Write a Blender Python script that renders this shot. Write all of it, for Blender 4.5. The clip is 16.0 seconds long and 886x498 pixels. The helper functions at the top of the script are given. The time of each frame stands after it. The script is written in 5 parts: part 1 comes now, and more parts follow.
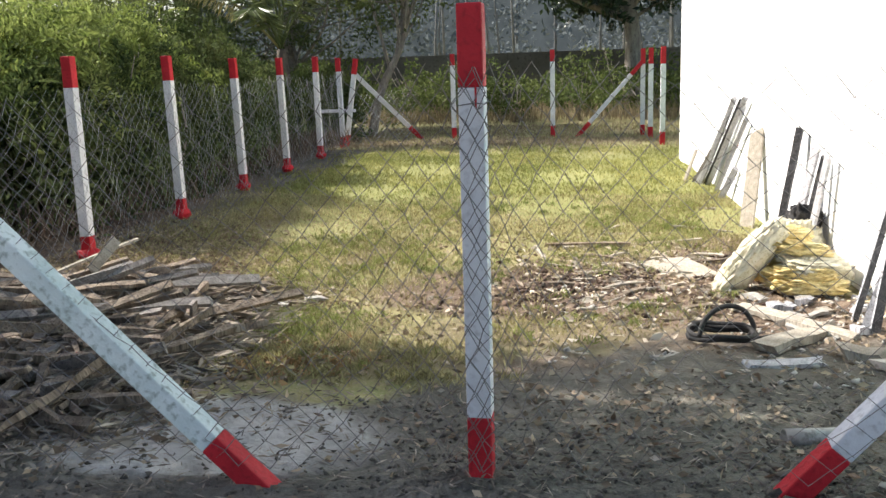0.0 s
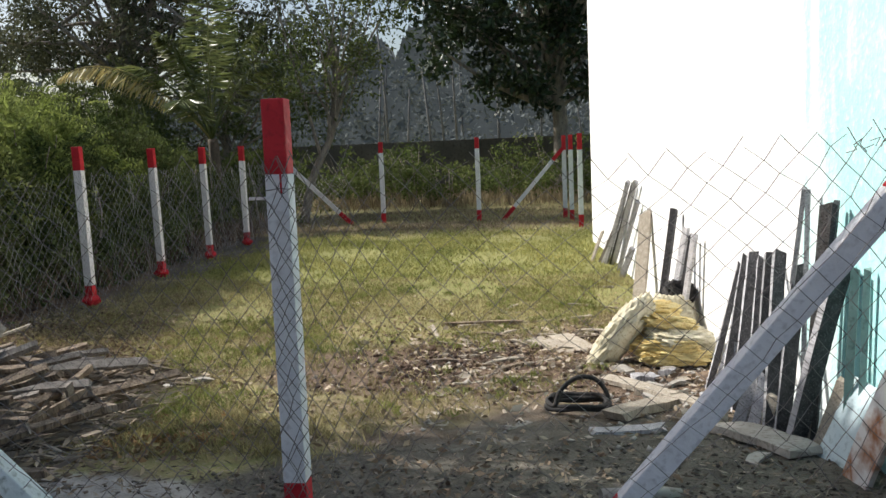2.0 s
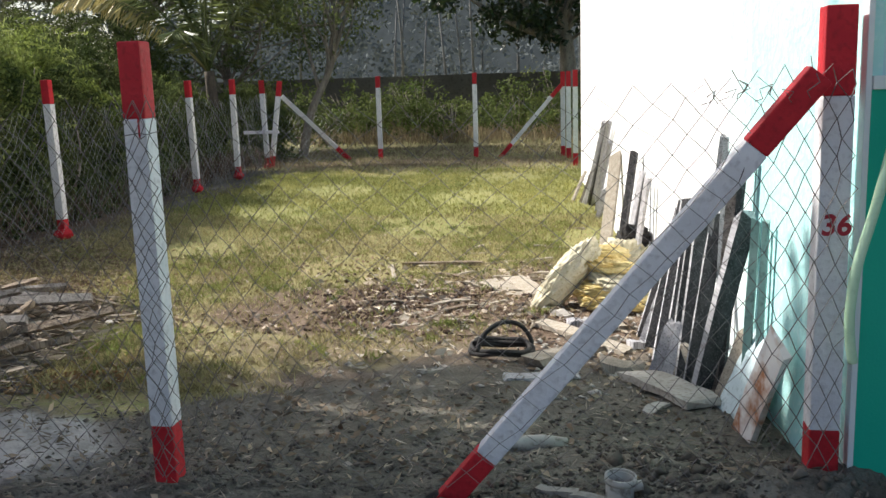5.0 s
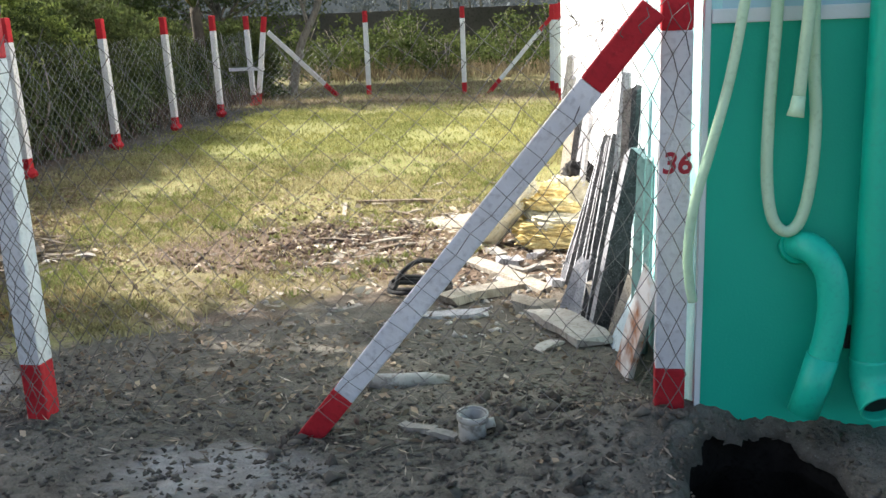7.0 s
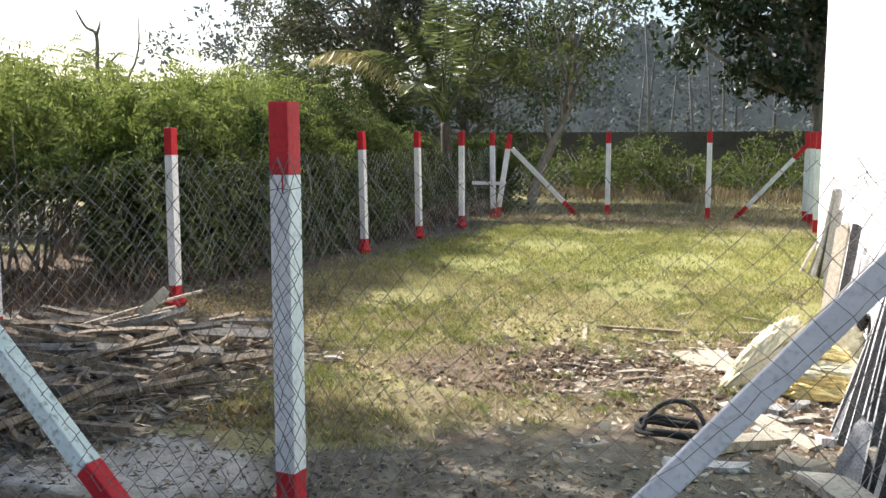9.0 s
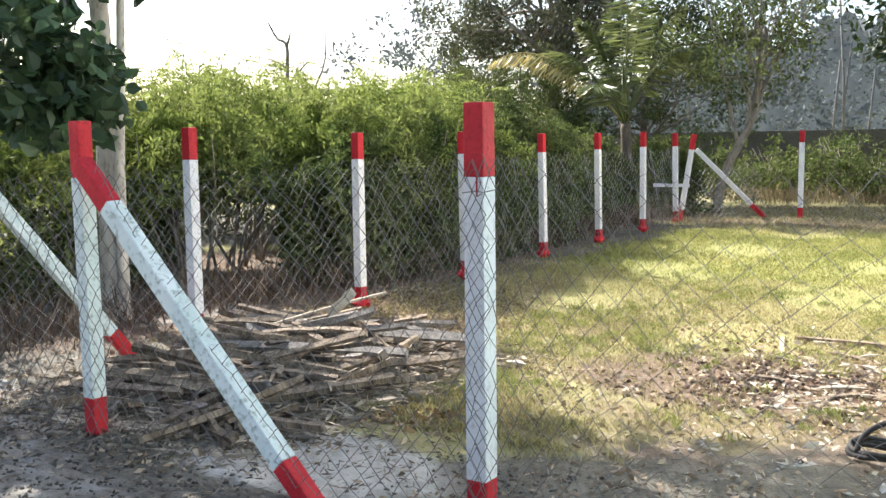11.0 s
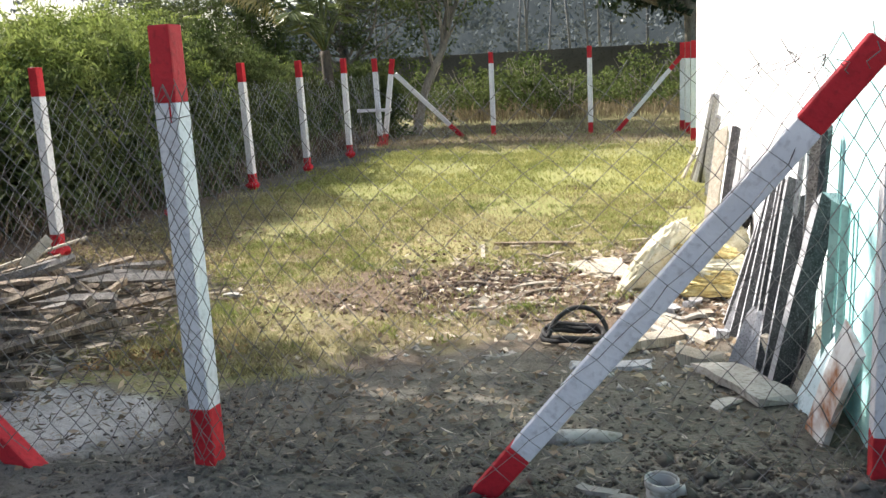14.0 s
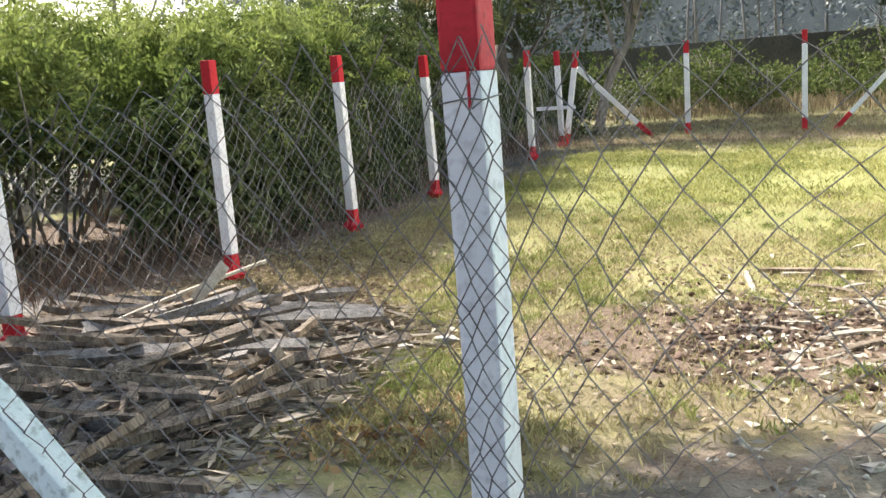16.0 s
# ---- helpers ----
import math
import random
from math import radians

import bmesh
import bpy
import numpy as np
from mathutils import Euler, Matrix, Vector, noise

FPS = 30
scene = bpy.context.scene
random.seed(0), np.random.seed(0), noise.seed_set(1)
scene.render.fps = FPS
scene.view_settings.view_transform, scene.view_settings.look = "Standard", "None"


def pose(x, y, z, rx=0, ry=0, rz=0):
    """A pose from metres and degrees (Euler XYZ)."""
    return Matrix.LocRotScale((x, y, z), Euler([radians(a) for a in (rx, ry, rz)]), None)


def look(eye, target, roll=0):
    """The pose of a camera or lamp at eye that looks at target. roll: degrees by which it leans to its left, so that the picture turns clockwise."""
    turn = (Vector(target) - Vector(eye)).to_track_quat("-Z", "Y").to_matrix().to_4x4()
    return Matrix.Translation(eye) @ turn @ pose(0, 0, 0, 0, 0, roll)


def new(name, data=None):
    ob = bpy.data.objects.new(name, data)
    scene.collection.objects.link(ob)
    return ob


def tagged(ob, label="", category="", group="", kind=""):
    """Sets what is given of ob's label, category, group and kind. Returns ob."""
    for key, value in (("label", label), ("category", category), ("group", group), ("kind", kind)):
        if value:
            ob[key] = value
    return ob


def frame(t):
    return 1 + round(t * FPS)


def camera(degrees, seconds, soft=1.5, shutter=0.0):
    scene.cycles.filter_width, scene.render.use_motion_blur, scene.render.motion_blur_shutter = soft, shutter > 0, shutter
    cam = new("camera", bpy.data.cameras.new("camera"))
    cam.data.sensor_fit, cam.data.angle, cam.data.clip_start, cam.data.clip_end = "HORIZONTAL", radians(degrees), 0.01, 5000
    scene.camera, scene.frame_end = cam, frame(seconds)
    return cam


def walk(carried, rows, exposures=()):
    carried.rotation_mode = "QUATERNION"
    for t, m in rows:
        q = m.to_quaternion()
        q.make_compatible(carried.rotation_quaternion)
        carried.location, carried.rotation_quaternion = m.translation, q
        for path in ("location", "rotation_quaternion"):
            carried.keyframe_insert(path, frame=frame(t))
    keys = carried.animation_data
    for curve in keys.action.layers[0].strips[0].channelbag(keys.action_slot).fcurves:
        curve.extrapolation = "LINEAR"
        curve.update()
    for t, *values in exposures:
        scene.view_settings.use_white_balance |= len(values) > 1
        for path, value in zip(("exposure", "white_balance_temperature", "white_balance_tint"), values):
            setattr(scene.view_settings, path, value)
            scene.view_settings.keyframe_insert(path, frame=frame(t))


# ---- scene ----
cam = camera(51.6, 16.0, soft=1.5)
PATH = [
    (0, (0.436, -2.731, 1.303), (0.086, -0.801, 0.913), -1.9),
    (0.5, (0.521, -2.792, 1.3), (0.242, -0.837, 0.98), -1.9),
    (1, (0.607, -2.839, 1.287), (0.346, -0.877, 0.998), -2.0),
    (1.5, (0.719, -2.945, 1.304), (0.477, -0.976, 1.052), -1.9),
    (2, (0.95, -2.898, 1.289), (0.696, -0.925, 1.079), -2.4),
    (2.5, (1.105, -2.821, 1.304), (0.893, -0.848, 1.059), -3.3),
    (3, (1.24, -2.755, 1.316), (1.032, -0.8, 0.952), -4.9),
    (3.2, (1.254, -2.773, 1.318), (1.02, -0.822, 0.945), -4.4),
    (5.3, (1.546, -2.782, 1.312), (1.238, -0.837, 0.963), -1.7),
    (5.5, (1.599, -2.751, 1.293), (1.312, -0.806, 0.926), -2.0),
    (6, (1.741, -2.763, 1.299), (1.502, -0.825, 0.87), -2.7),
    (6.5, (1.899, -2.77, 1.295), (1.658, -0.842, 0.82), -3.3),
    (7, (2.007, -2.687, 1.304), (1.656, -0.778, 0.82), -2.3),
    (7.5, (1.958, -2.608, 1.341), (1.516, -0.696, 0.955), -0.6),
    (8, (1.915, -2.604, 1.366), (1.427, -0.684, 1.091), 0.1),
    (8.5, (1.844, -2.599, 1.366), (1.238, -0.707, 1.135), 0.6),
    (9, (1.808, -2.589, 1.351), (0.994, -0.777, 1.118), -0.0),
    (9.5, (1.742, -2.564, 1.343), (0.742, -0.849, 1.106), -0.3),
    (9.7, (1.726, -2.556, 1.342), (0.659, -0.882, 1.104), -0.4),
    (11.8, (1.686, -2.536, 1.348), (0.541, -0.912, 1.125), -0.8),
    (12, (1.683, -2.536, 1.349), (0.581, -0.882, 1.122), -0.9),
    (12.5, (1.714, -2.536, 1.337), (0.75, -0.8, 1.097), -1.2),
    (13, (1.78, -2.623, 1.341), (0.987, -0.808, 1.065), -1.7),
    (13.5, (1.772, -2.615, 1.315), (1.144, -0.745, 0.984), -2.5),
    (14, (1.751, -2.583, 1.309), (1.166, -0.711, 0.919), -3.0),
    (14.5, (1.592, -2.357, 1.267), (0.909, -0.523, 0.853), -3.2),
    (15, (1.37, -2.126, 1.251), (0.568, -0.339, 0.85), -3.7),
    (15.5, (1.043, -1.853, 1.22), (0.2, -0.08, 0.838), -4.3),
    (16, (0.716, -1.473, 1.233), (-0.162, 0.286, 0.866), -4.4),
]
walk(cam, [(t, look(eye, target, roll)) for t, eye, target, roll in PATH],
     exposures=[(0, 0.95), (0.5, 0.74), (1.0, 0.43), (1.5, 0.09), (2.0, 0.22), (2.5, -0.12), (3.0, -0.18), (5.5, 0.64), (6, 0.68), (6.5, 0.84), (7, 1.12), (7.5, 0.97), (8, 0.75), (8.5, 0.78), (9, 0.98), (9.5, 1.43), (12, 1.56), (13, 1.25), (14, 1.06), (14.5, 1.04), (15.0, 1.17), (15.5, 1.36), (16, 1.37)])

# ---------------- light ----------------
SUN_DIR = Vector((-0.93, 0.30, 0.0)).normalized()
SUN_ELEV = radians(39)
world = bpy.data.worlds.new("sky")
scene.world = world
world.use_nodes = True
wn = world.node_tree.nodes
sky = wn.new("ShaderNodeTexSky")
sky.sky_type = "NISHITA"
sky.sun_disc = False
sky.sun_elevation = SUN_ELEV
sky.sun_rotation = math.atan2(SUN_DIR.x, SUN_DIR.y)
sky.dust_density = 2.2
sky.ozone_density = 0.8
wn["Background"].inputs["Strength"].default_value = 0.105
world.node_tree.links.new(sky.outputs[0], wn["Background"].inputs["Color"])
sun = new("sun", bpy.data.lights.new("sun", "SUN"))
sun.data.energy = 5.0
sun.data.angle = radians(0.6)
sun.data.color = (1.0, 0.955, 0.90)
to_sun = Vector((SUN_DIR.x * math.cos(SUN_ELEV), SUN_DIR.y * math.cos(SUN_ELEV), math.sin(SUN_ELEV)))
sun.matrix_world = look(to_sun * 30, (0, 0, 0))

# ---------------- materials ----------------
def mat(name, c1, c2, c3=None, scale=6.0, fine=60.0, rough=0.85, bump=0.3, vary=0.12, metal=0.0, spec=0.4,
        stretch=(1, 1, 1), island=False, translucent=0.0, contrast=(0.35, 0.65)):
    """Two scales of noise over up to three colours, with fine relief."""
    m = bpy.data.materials.new(name)
    m.use_nodes = True
    nt = m.node_tree
    n, l = nt.nodes, nt.links
    b = n["Principled BSDF"]
    b.inputs["Roughness"].default_value = rough
    b.inputs["Metallic"].default_value = metal
    b.inputs["Specular IOR Level"].default_value = spec
    tc = n.new("ShaderNodeTexCoord")
    mp = n.new("ShaderNodeMapping")
    mp.inputs["Scale"].default_value = stretch
    l.new(tc.outputs["Object"], mp.inputs["Vector"])
    big, small = n.new("ShaderNodeTexNoise"), n.new("ShaderNodeTexNoise")
    big.inputs["Scale"].default_value, big.inputs["Detail"].default_value = scale, 5
    small.inputs["Scale"].default_value, small.inputs["Detail"].default_value = fine, 4
    for t in (big, small):
        l.new(mp.outputs[0], t.inputs["Vector"])
    ramp = n.new("ShaderNodeMapRange")
    ramp.inputs[1].default_value, ramp.inputs[2].default_value = contrast
    l.new(big.outputs["Fac"], ramp.inputs[0])
    mix = n.new("ShaderNodeMix")
    mix.data_type = "RGBA"
    mix.inputs["A"].default_value, mix.inputs["B"].default_value = (*c1, 1), (*c2, 1)
    l.new(ramp.outputs[0], mix.inputs["Factor"])
    col = mix.outputs["Result"]
    if c3:
        r2 = n.new("ShaderNodeMapRange")
        r2.inputs[1].default_value, r2.inputs[2].default_value = 0.52, 0.72
        l.new(small.outputs["Fac"], r2.inputs[0])
        m2 = n.new("ShaderNodeMix")
        m2.data_type = "RGBA"
        m2.inputs["B"].default_value = (*c3, 1)
        l.new(r2.outputs[0], m2.inputs["Factor"])
        l.new(col, m2.inputs["A"])
        col = m2.outputs["Result"]
    src = n.new("ShaderNodeNewGeometry").outputs["Random Per Island"] if island else n.new("ShaderNodeObjectInfo").outputs["Random"]
    hsv = n.new("ShaderNodeHueSaturation")
    vr = n.new("ShaderNodeMapRange")
    vr.inputs[3].default_value, vr.inputs[4].default_value = 1 - vary, 1 + vary
    l.new(src, vr.inputs[0])
    l.new(vr.outputs[0], hsv.inputs["Value"])
    l.new(col, hsv.inputs["Color"])
    col = hsv.outputs["Color"]
    l.new(col, b.inputs["Base Color"])
    if bump:
        bp = n.new("ShaderNodeBump")
        bp.inputs["Strength"].default_value = bump
        bp.inputs["Distance"].default_value = 0.01
        l.new(small.outputs["Fac"], bp.inputs["Height"])
        l.new(bp.outputs[0], b.inputs["Normal"])
    if translucent:
        tr = n.new("ShaderNodeBsdfTranslucent")
        ms = n.new("ShaderNodeMixShader")
        ms.inputs[0].default_value = translucent
        l.new(col, tr.inputs["Color"])
        l.new(b.outputs[0], ms.inputs[1])
        l.new(tr.outputs[0], ms.inputs[2])
        l.new(ms.outputs[0], n["Material Output"].inputs["Surface"])
    return m


WHITE_PAINT = mat("white_limewash", (0.69, 0.68, 0.70), (0.82, 0.81, 0.82), (0.57, 0.55, 0.56), scale=5, fine=45, rough=0.9, bump=0.5, vary=0.05)
OLD_PAINT = mat("old_limewash", (0.60, 0.68, 0.66), (0.77, 0.82, 0.80), (0.34, 0.39, 0.35), scale=7, fine=40, rough=0.9, bump=0.5, vary=0.06)
RED_PAINT = mat("red_paint", (0.45, 0.012, 0.022), (0.55, 0.02, 0.03), (0.33, 0.010, 0.016), scale=8, fine=50, rough=0.7, bump=0.35, vary=0.08)
RED_MARK = mat("red_brush_paint", (0.40, 0.02, 0.04), (0.45, 0.03, 0.05), scale=20, rough=0.7)
WIRE = mat("galvanised_wire", (0.12, 0.105, 0.10), (0.20, 0.18, 0.17), (0.09, 0.055, 0.04), scale=9, fine=80, rough=0.7, metal=0.0, bump=0.0, vary=0.1)
# Lighter copy of the wire; sunlight on the bush-side fence is in the colour.
WIRE_LIGHT = mat("sunlit_galvanised_wire", (0.34, 0.34, 0.34), (0.46, 0.46, 0.45), (0.22, 0.20, 0.18), scale=9, fine=80, rough=0.6, bump=0.0, vary=0.1)
# Near-black wood; part of its darkness is shade between planks put into the colour.
DARK_WOOD = mat("dark_wood_with_shade", (0.040, 0.039, 0.041), (0.088, 0.085, 0.088), (0.165, 0.16, 0.165), scale=5, fine=26, rough=0.9, bump=0.7, vary=0.3, stretch=(0.35, 4, 4))
PLAIN_AQUA = mat("plain_aqua_wash", (0.50, 0.80, 0.78), (0.60, 0.86, 0.84), scale=1.2, fine=22, rough=0.92, bump=0.6, vary=0.0)
GREEN_WALL = mat("green_wall_paint", (0.002, 0.43, 0.290), (0.004, 0.49, 0.332), (0.008, 0.45, 0.308), scale=1.6, fine=120, rough=0.55, bump=0.12, vary=0.0)
BLUE_WALL = mat("pale_blue_wall_paint", (0.45, 0.66, 0.72), (0.50, 0.72, 0.77), scale=2, fine=120, rough=0.6, bump=0.12, vary=0.0)
BAND_WHITE = mat("white_band_paint", (0.72, 0.78, 0.78), (0.8, 0.83, 0.82), scale=5, fine=90, rough=0.6, bump=0.1, vary=0.0)
PIPE_GREEN = mat("green_painted_pipe", (0.003, 0.47, 0.315), (0.006, 0.52, 0.352), (0.015, 0.45, 0.308), scale=6, fine=70, rough=0.38, bump=0.08, vary=0.05)
PIPE_LIGHT = mat("pale_green_pipe", (0.012, 0.54, 0.375), (0.018, 0.58, 0.405), (0.012, 0.48, 0.335), scale=6, fine=70, rough=0.35, bump=0.08, vary=0.05)
HOSE = mat("pale_green_hose", (0.54, 0.78, 0.52), (0.60, 0.83, 0.58), (0.47, 0.69, 0.45), scale=7, fine=60, rough=0.42, bump=0.1)
OLD_GREY = mat("old_grey_brown_wood", (0.16, 0.14, 0.122), (0.29, 0.262, 0.235), (0.06, 0.05, 0.043), scale=5, fine=26, rough=0.9, bump=0.8, vary=0.3, stretch=(0.35, 4, 4))
DARK_HOLE = mat("black_plastic_and_bore_shade", (0.012, 0.012, 0.013), (0.02, 0.02, 0.022), scale=9, rough=0.5, bump=0.1)
GREY_WOOD = mat("weathered_grey_wood", (0.33, 0.325, 0.335), (0.50, 0.49, 0.50), (0.13, 0.127, 0.128), scale=5, fine=26, rough=0.88, bump=0.7, vary=0.3, stretch=(0.35, 4, 4))
PILE_WOOD = mat("brown_weathered_wood", (0.115, 0.084, 0.058), (0.30, 0.235, 0.17), (0.035, 0.025, 0.018), scale=5, fine=24, rough=0.9, bump=0.8, vary=0.38, stretch=(0.35, 4, 4))
PALE_WOOD = mat("pale_cut_wood", (0.31, 0.27, 0.21), (0.44, 0.39, 0.32), (0.17, 0.14, 0.11), scale=6, fine=28, rough=0.85, bump=0.5, vary=0.2, stretch=(0.4, 4, 4))
STONE = mat("pale_stone_slab", (0.33, 0.305, 0.265), (0.46, 0.43, 0.385), (0.21, 0.185, 0.16), scale=7, fine=40, rough=0.9, bump=0.7, vary=0.2)
GLAZED = mat("aqua_painted_board", (0.48, 0.59, 0.62), (0.58, 0.68, 0.70), (0.32, 0.42, 0.44), scale=5, fine=40, rough=0.7, bump=0.2)
TEAL = mat("dull_teal_sheet", (0.17, 0.29, 0.27), (0.25, 0.38, 0.355), (0.12, 0.19, 0.18), scale=5, fine=40, rough=0.6, bump=0.2)
RUSTY = mat("peeling_white_board", (0.68, 0.67, 0.65), (0.30, 0.13, 0.06), (0.52, 0.44, 0.38), scale=3.4, fine=18, rough=0.8, bump=0.5, contrast=(0.44, 0.51))
SACK_PALE = mat("cream_woven_sack", (0.60, 0.545, 0.38), (0.70, 0.655, 0.51), (0.45, 0.38, 0.20), scale=4, fine=70, rough=0.6, bump=0.35, vary=0.08)
SACK_YELLOW = mat("yellow_woven_sack", (0.60, 0.44, 0.15), (0.72, 0.62, 0.32), (0.45, 0.29, 0.08), scale=5, fine=70, rough=0.55, bump=0.35, vary=0.12)
RUBBER = mat("black_rubber", (0.018, 0.017, 0.016), (0.035, 0.032, 0.03), (0.06, 0.05, 0.045), scale=9, fine=50, rough=0.75, bump=0.4)
PVC_DIRTY = mat("dirty_white_pvc", (0.36, 0.335, 0.295), (0.52, 0.495, 0.45), (0.19, 0.165, 0.135), scale=8, fine=35, rough=0.6, bump=0.2)
LEAF_BUSH = mat("bush_leaf", (0.165, 0.215, 0.048), (0.32, 0.355, 0.115), scale=0.9, rough=0.75, spec=0.15, bump=0, vary=0.4, island=True, translucent=0.35)
# Darker copy of the bush leaf, with the shade of the lower leaves painted in.
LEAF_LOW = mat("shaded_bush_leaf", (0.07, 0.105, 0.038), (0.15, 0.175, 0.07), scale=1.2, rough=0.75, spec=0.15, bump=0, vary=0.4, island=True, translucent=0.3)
LEAF_DARK = mat("glossy_dark_leaf", (0.018, 0.035, 0.014), (0.035, 0.055, 0.020), scale=0.6, rough=0.4, bump=0, vary=0.4, island=True, translucent=0.2)
LEAF_TREE = mat("olive_leaf", (0.07, 0.10, 0.030), (0.14, 0.16, 0.055), scale=0.8, rough=0.75, spec=0.15, bump=0, vary=0.4, island=True, translucent=0.35)
LEAF_GREY = mat("grey_olive_leaf", (0.065, 0.075, 0.042), (0.125, 0.13, 0.075), scale=0.8, rough=0.75, spec=0.15, bump=0, vary=0.4, island=True, translucent=0.3)
LEAF_BROAD = mat("broad_green_leaf", (0.045, 0.085, 0.042), (0.085, 0.135, 0.06), (0.07, 0.11, 0.045), scale=1.5, rough=0.35, bump=0, vary=0.35, island=True, translucent=0.3)
LEAF_PALM = mat("palm_leaflet", (0.09, 0.125, 0.04), (0.19, 0.21, 0.075), scale=1.0, rough=0.4, bump=0, vary=0.4, island=True, translucent=0.3)
LEAF_PALM_DRY = mat("yellowing_palm_leaflet", (0.38, 0.32, 0.10), (0.52, 0.44, 0.20), scale=1.0, rough=0.45, bump=0, vary=0.3, island=True, translucent=0.3)
# Grey of the far leaves has the haze of distance mixed into the colour.
LEAF_FAR = mat("far_haze_grey_foliage", (0.115, 0.135, 0.14), (0.155, 0.175, 0.18), scale=0.2, rough=0.95, spec=0.02, bump=0, vary=0.12, island=True, translucent=0.2)
LEAF_WEED = mat("weed_leaf", (0.075, 0.105, 0.03), (0.17, 0.195, 0.065), scale=1.0, rough=0.75, spec=0.15, bump=0, vary=0.35, island=True, translucent=0.35)
STALK_DRY = mat("dry_grass_stalk", (0.24, 0.185, 0.11), (0.36, 0.29, 0.18), scale=1.5, rough=0.8, bump=0, vary=0.35, island=True, translucent=0.3)
GRASS = mat("short_grass", (0.25, 0.26, 0.085), (0.37, 0.345, 0.13), scale=0.7, rough=0.75, spec=0.15, bump=0, vary=0.35, island=True, translucent=0.3)
GRASS_DRY = mat("dry_trodden_grass", (0.275, 0.242, 0.105), (0.40, 0.348, 0.19), scale=1.2, rough=0.75, spec=0.15, bump=0, vary=0.4, island=True, translucent=0.25)
SHRED = mat("split_bark_and_wood", (0.15, 0.115, 0.083), (0.39, 0.33, 0.255), scale=3, rough=0.9, bump=0, vary=0.5, island=True)
LITTER = mat("dry_leaf_litter", (0.195, 0.135, 0.088), (0.395, 0.315, 0.215), scale=2.2, fine=9, rough=0.85, bump=0, vary=0.45, island=True, translucent=0.1)
DEAD_LEAF = mat("orange_dead_leaf", (0.27, 0.15, 0.065), (0.45, 0.30, 0.14), scale=3, rough=0.8, bump=0, vary=0.45, island=True, translucent=0.15)
CHIP = mat("pale_wood_chip", (0.40, 0.33, 0.245), (0.54, 0.475, 0.385), scale=3, rough=0.85, bump=0, vary=0.3, island=True)
CLOD = mat("dark_soil_clod", (0.082, 0.070, 0.055), (0.165, 0.144, 0.115), scale=4, fine=60, rough=0.95, bump=0.6, vary=0.35, island=True)
CHURNED = mat("red_brown_soil_clod", (0.055, 0.034, 0.025), (0.13, 0.085, 0.06), scale=5, fine=60, rough=0.95, bump=0.6, vary=0.4, island=True)
TUFT = mat("green_grass_tuft", (0.17, 0.205, 0.06), (0.285, 0.295, 0.10), scale=0.9, rough=0.75, spec=0.15, bump=0, vary=0.35, island=True, translucent=0.3)
BARK = mat("grey_bark", (0.20, 0.17, 0.14), (0.33, 0.29, 0.24), (0.11, 0.09, 0.075), scale=5, fine=22, rough=0.92, bump=0.9, stretch=(3, 3, 0.7))
BARK_PALE = mat("pale_smooth_bark", (0.47, 0.43, 0.37), (0.63, 0.59, 0.52), (0.20, 0.165, 0.13), scale=6, fine=14, rough=0.9, bump=0.6, stretch=(2, 2, 0.8))
DARK_BARK = mat("dark_fibrous_bark", (0.07, 0.055, 0.042), (0.13, 0.105, 0.08), (0.04, 0.03, 0.024), scale=6, fine=30, rough=0.95, bump=0.8, stretch=(3, 3, 0.6))
DRY_BRUSH = mat("dry_dark_brush", (0.085, 0.06, 0.045), (0.20, 0.15, 0.11), scale=2.5, rough=0.9, bump=0, vary=0.45, spec=0.15, island=True)
# Soil of the pit sides, its near-black standing for the shade down the hole.
PIT_SOIL = mat("shade_black_soil", (0.010, 0.009, 0.008), (0.018, 0.016, 0.014), (0.008, 0.007, 0.006), scale=9, fine=60, rough=0.95, bump=0.8, spec=0.03)
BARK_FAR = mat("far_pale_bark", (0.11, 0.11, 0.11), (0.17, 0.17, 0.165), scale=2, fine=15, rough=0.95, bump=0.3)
OLD_WALL = mat("dark_stained_wall", (0.075, 0.075, 0.072), (0.13, 0.128, 0.122), (0.05, 0.05, 0.047), scale=1.1, fine=14, rough=0.95, bump=0.6)
WATER = mat("murky_water", (0.020, 0.036, 0.034), (0.028, 0.046, 0.043), scale=3, rough=0.15, bump=0.03, spec=0.4)


